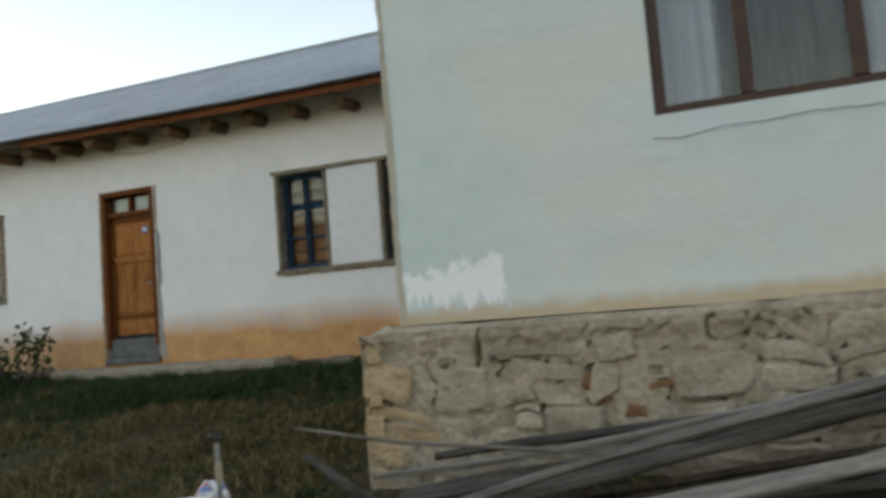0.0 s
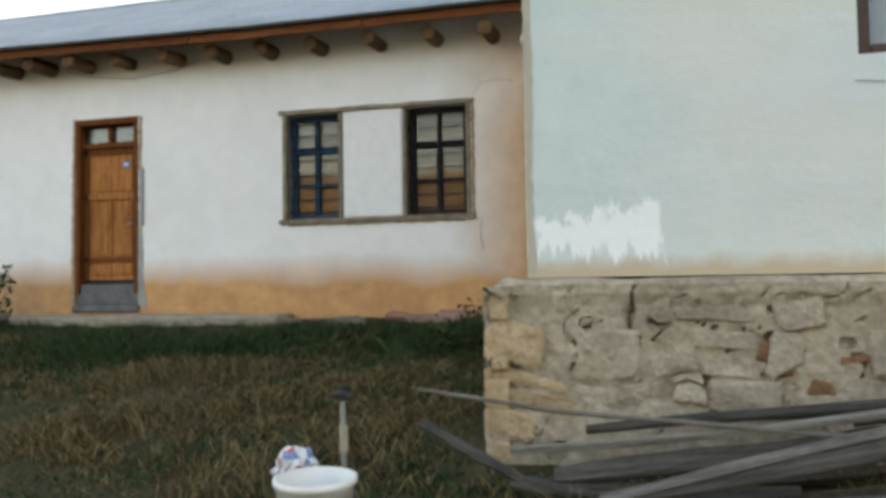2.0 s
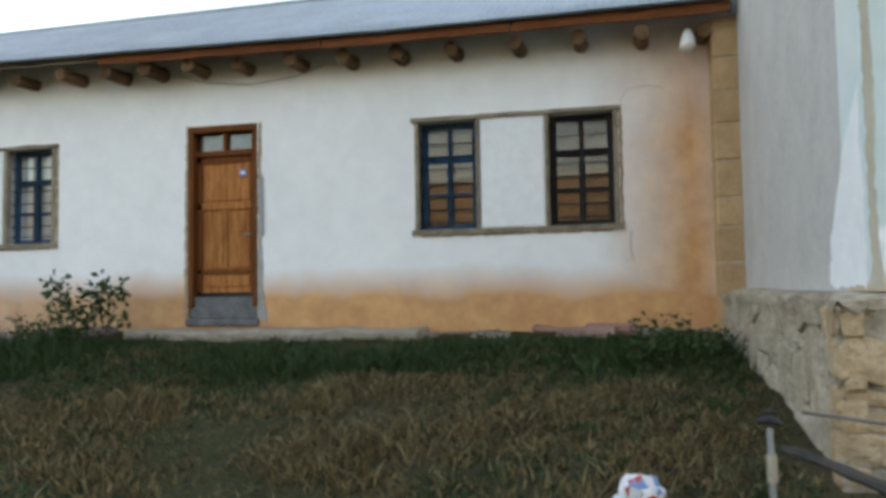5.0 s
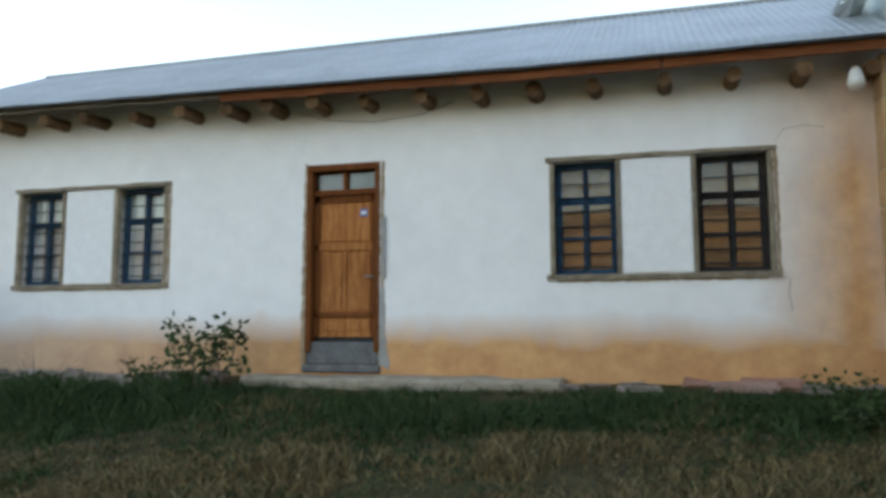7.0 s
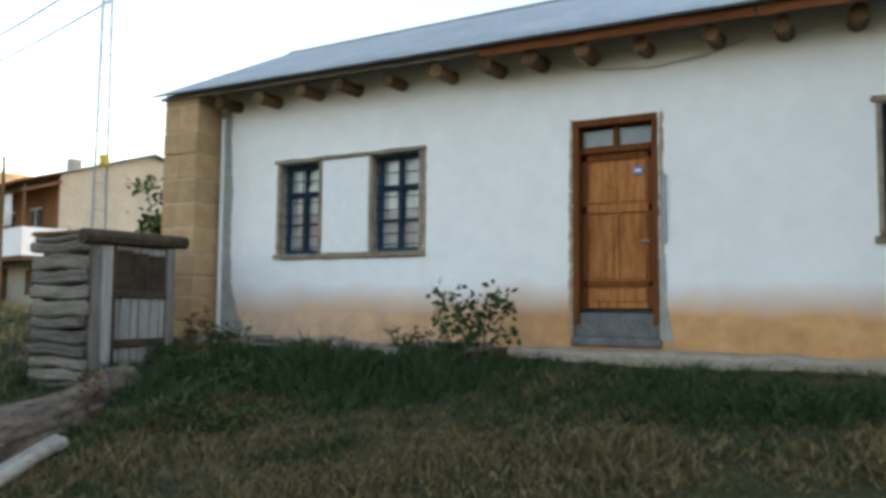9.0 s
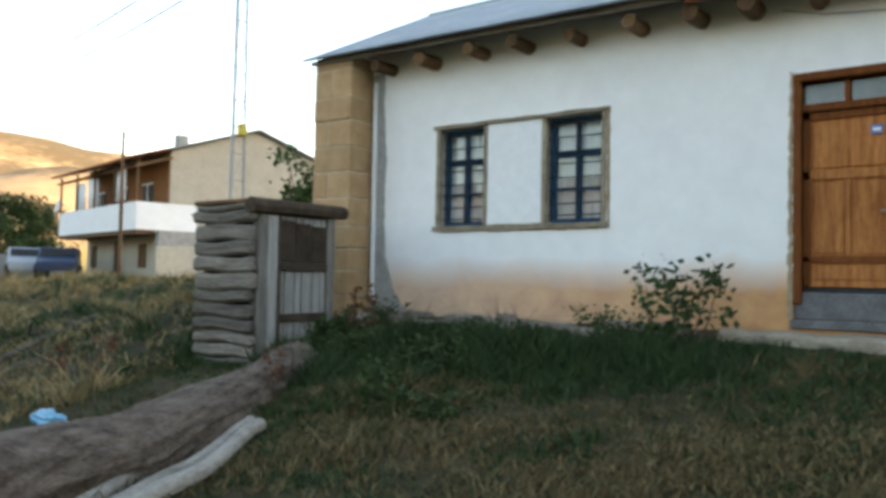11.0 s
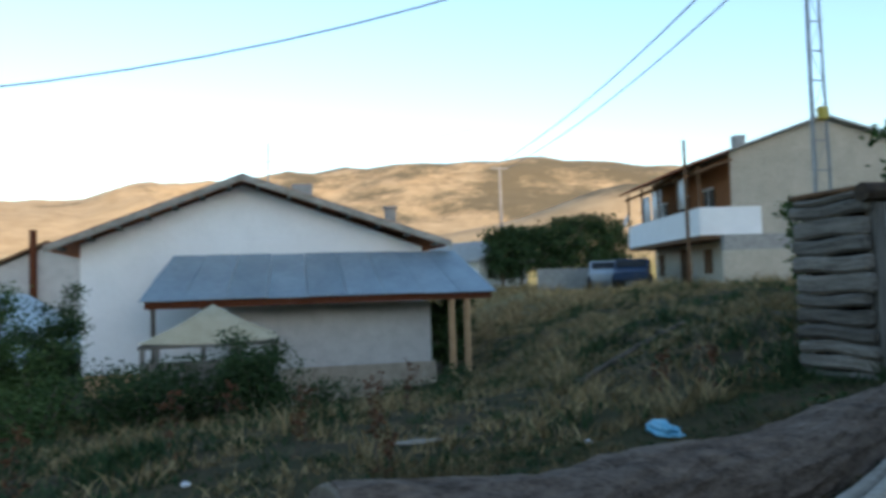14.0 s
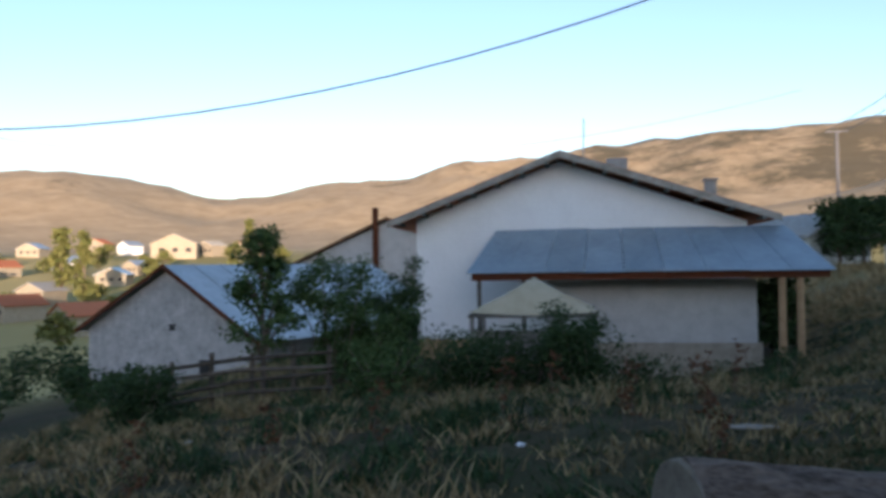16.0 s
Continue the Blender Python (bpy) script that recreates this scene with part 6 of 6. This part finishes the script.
RED = rough_mat("red_print", (0.42, 0.05, 0.04), (0.58, 0.10, 0.08), 20, 0.4, vary=0.05)
BLUEPRINT = rough_mat("blue_print", (0.10, 0.20, 0.42), (0.18, 0.32, 0.55), 20, 0.4, vary=0.05)
FILM = rough_mat("white_film", (0.62, 0.62, 0.64), (0.76, 0.76, 0.78), 20, 0.35, vary=0.02)
crumpled("crumpled_bag", "crumpled white plastic bag with red and blue print", "litter", at_ground(-3.57, 4.17, -0.01), (0.105, 0.07, 0.10), [FILM, RED, BLUEPRINT], 3)
crumpled("blue_bag", "torn light blue plastic bag lying in the grass", "litter", at_ground(-13.6, 4.55, -0.02), (0.24, 0.10, 0.07), [rough_mat("light_blue_film", (0.10, 0.30, 0.45), (0.20, 0.45, 0.60), 12, 0.35, vary=0.02)], 5)
for k, (x, y) in enumerate(((-14.6, 0.6), (-13.9, 4.0), (-15.9, -3.3))):
    crumpled("paper_scrap", "small pale scrap of litter in the grass", "litter", at_ground(x, y, 0.0), (0.045, 0.04, 0.02), [FILM], 11 + k)["group"] = "paper scraps"
crumpled("dropped_strip", "pale strip of wood lying in the grass", "litter", at_ground(-14.9, 2.7, 0.03), (0.05, 0.25, 0.02), [BIRCH], 31)
stake = thing("water_standpipe", "thin grey standpipe with a small tap in the yard", "pipe")
zs = float(ground_z(-3.11, 3.65))
part("pipe", tube([(-3.10, 3.65, zs - 0.1), (-3.11, 3.65, 0.93)], 0.012, 8), GREYMETAL, stake)
part("tap", tube([(-3.155, 3.65, 0.955), (-3.11, 3.65, 0.965), (-3.07, 3.64, 0.95)], [0.011, 0.020, 0.009], 8), IRON, stake, "dark tap head")
part("tap_handle", tube([(-3.14, 3.65, 0.99), (-3.08, 3.65, 0.992)], 0.006, 6), IRON, stake)
part("wrap", tube([(-3.106, 3.65, 0.74), (-3.107, 3.65, 0.84)], 0.018, 8), LEDGE, stake)

# stones by the footing, at the shed and on the roof end
for k, (x, y, z, sx, sy, sz) in enumerate(((-3.95, 8.28, 1.0, 0.34, 0.13, 0.09), (-3.3, 8.3, 1.0, 0.2, 0.12, 0.07), (-13.0, 7.85, 0.93, 0.24, 0.2, 0.17), (-12.6, 8.1, 0.95, 0.2, 0.14, 0.13), (-11.9, 8.15, 0.93, 0.26, 0.14, 0.12), (-11.1, 8.2, 0.93, 0.3, 0.14, 0.10), (-10.4, 8.2, 0.93, 0.28, 0.14, 0.10), (-4.9, 8.25, 0.97, 0.22, 0.12, 0.07), (-5.6, 8.22, 0.97, 0.2, 0.12, 0.07))):
    bm = bmesh.new()
    bmesh.ops.create_icosphere(bm, subdivisions=2, radius=1)
    for v in bm.verts:
        q = 1 + 0.3 * noise.noise(v.co * 1.6 + Vector((k * 3.7, 0, 0)))
        v.co = Vector((max(min(v.co.x, 0.75), -0.75) * sx, max(min(v.co.y, 0.7), -0.7) * sy, max(min(v.co.z, 0.6), -0.7) * sz)) * q * 1.2
    ob = part("loose_stone", bm, STONE if k else rough_mat("pink_stone", (0.26, 0.15, 0.12), (0.40, 0.25, 0.21), 6, 0.9, vary=0.02))
    ob.location = (x, y, z)
    tagged(ob, "flat pinkish stone leaning at the wall foot" if k == 0 else "rough field stone lying at the wall foot", "stone", "loose stones")
crumpled("bent_sheet", "bent grey metal sheet lying on the end of the tin roof", "metal sheet", (-2.74, 9.1, EZ + (9.1 - EY) / (RY - EY) * (RZ - EZ) - 0.03), (0.13, 0.42, 0.13), [TIN], 8)

lampost = thing("wall_lamp", "white outdoor lamp fixed under the eaves", "lamp")
part("shade", tube([(-2.93, 8.2, 3.90), (-2.93, 8.17, 3.84), (-2.94, 8.13, 3.74), (-2.945, 8.11, 3.70)], [0.03, 0.055, 0.075, 0.065], 14), PLASTIC, lampost, "white enamel shade", smooth=True)
part("bracket", tube([(-2.93, 8.2, 3.88), (-2.93, 8.35, 3.95), (-2.93, 8.52, 3.95)], 0.012, 6), GREYMETAL, lampost)


def ragged(name, pts, place, thick, mat, label, parent, seed, jag=0.03):
    """A thin skin of paint or plaster with a torn outline."""
    r = random.Random(seed)
    out = []
    for i, p in enumerate(pts):
        q = pts[(i + 1) % len(pts)]
        n = max(2, int(math.dist(p, q) / 0.035))
        for k in range(n):
            f = k / n
            out.append((p[0] + (q[0] - p[0]) * f + r.uniform(-jag, jag), p[1] + (q[1] - p[1]) * f + r.uniform(-jag, jag)))
    bm = bmesh.new()
    lo = [bm.verts.new(place(u, v, 0.0)) for u, v in out]
    hi = [bm.verts.new(place(u, v, thick)) for u, v in out]
    bm.faces.new(hi)
    for i in range(len(out)):
        j = (i + 1) % len(out)
        bm.faces.new((lo[i], lo[j], hi[j], hi[i]))
    return part(name, bm, mat, parent, label)


def front_face(u, v, t):
    return (u, GY - 0.001 - t, v)


def side_face(u, v, t):
    return (GX - 0.001 - t, u, v)


ragged("paint_patch", [(4.6, 1.43), (5.25, 1.43), (5.2, 1.7), (5.0, 2.0), (4.85, 2.2), (4.7, 2.35), (4.62, 2.4)], side_face, 0.003, FRESH, "fresh white paint at the house corner", green, 6, 0.02)
# cement strip and pipe between the column and the whitewash
ragged("cement_strip", [(-13.42, 1.05), (-12.85, 1.05), (-13.05, 1.35), (-13.18, 1.7), (-13.22, 2.4), (-13.2, 3.0), (-13.25, 3.6), (-13.24, 4.05), (-13.42, 4.05)], lambda u, v, t: (u, FY - 0.001 - t, v), 0.012, CEMENT, "grey cement strip", house, 9, 0.012)
part("white_pipe", tube([(-13.36, FY - 0.04, 1.1), (-13.36, FY - 0.04, 3.95)], 0.028, 8), FRESH, house, "white pipe")
ragged("worn_edge", [(GX - 0.0, 1.43), (GX + 0.05, 1.43), (GX + 0.03, 1.9), (GX + 0.045, 2.5), (GX + 0.025, 3.2), (GX + 0.04, 4.0), (GX + 0.02, 5.0), (GX, 5.0)], front_face, 0.004, CREAM, "worn plaster arris", green, 12, 0.006)


# crumbled mud plaster showing round the openings
def wall_face(u, v, t):
    return (u, FY - 0.001 - t, v)


MUD = rough_mat("bare_mud_plaster", (0.26, 0.18, 0.11), (0.46, 0.35, 0.24), 14, 0.95, bump_s=0.8, vary=0.05)
for k, (a, b, c, d0) in enumerate(((DX0 - 0.045, DX0 + 0.001, 1.17, 3.40), (DX1 - 0.001, DX1 + 0.05, 1.17, 3.38))):
    ragged("worn_edge", [(a, c), (b, c), (b, d0), (a + 0.02, d0)], wall_face, 0.004, MUD, "bare mud plaster beside the door", house, 40 + k, 0.011)
ragged("worn_edge", [(DX1 + 0.005, 1.17), (DX1 + 0.13, 1.13), (DX1 + 0.075, 1.45), (DX1 + 0.06, 2.0), (DX1 + 0.005, 2.0)], wall_face, 0.006, CEMENT, "grey cement patch beside the door", house, 44, 0.012)
for k, w in enumerate((WIN_A, WIN_B)):
    for q, (a, b, c, d0) in enumerate(((w[1] - 0.02, w[1] + 0.012, WZ0 - 0.02, WZ1 + 0.02), (w[0] + 0.1, w[1] - 0.1, WZ0 - 0.045, WZ0 - 0.022))):
        ragged("worn_edge", [(a, c), (b, c), (b, d0), (a, d0)], wall_face, 0.004, MUD, "", house, 50 + k * 10 + q, 0.008)


def wire(name, pts, r, label, mat=None):
    tagged(part(name, tube(pts, r, 5), mat or IRON), label, "wire")


wire("slack_wire", [(-8.55, FY - 0.02, 3.98), (-8.2, FY - 0.02, 3.88), (-7.65, FY - 0.02, 3.82), (-7.1, FY - 0.02, 3.87), (-6.75, FY - 0.02, 3.98)], 0.005, "slack dark wire hanging below the rafters", GREYMETAL)
# Crack line under the brown window, modelled as a thin dark tube.
wire("window_wire", [(-1.0, GY - 0.012, 2.27), (-0.85, GY - 0.012, 2.255), (-0.65, GY - 0.012, 2.285), (-0.45, GY - 0.012, 2.28), (-0.25, GY - 0.012, 2.295), (0.0, GY - 0.012, 2.28), (0.3, GY - 0.012, 2.31), (0.8, GY - 0.012, 2.30)], 0.002, "thin dark crack line in the plaster under the brown window")
wire("wall_crack", [(-3.5, FY - 0.002, 2.02), (-3.52, FY - 0.002, 1.85), (-3.49, FY - 0.002, 1.72)], 0.0025, "short dark crack in the whitewash below the sill")
wire("wall_crack", [(-3.58, FY - 0.002, 3.33), (-3.5, FY - 0.002, 3.45), (-3.3, FY - 0.002, 3.47), (-3.15, FY - 0.002, 3.44)], 0.002, "short dark crack in the whitewash above the window")
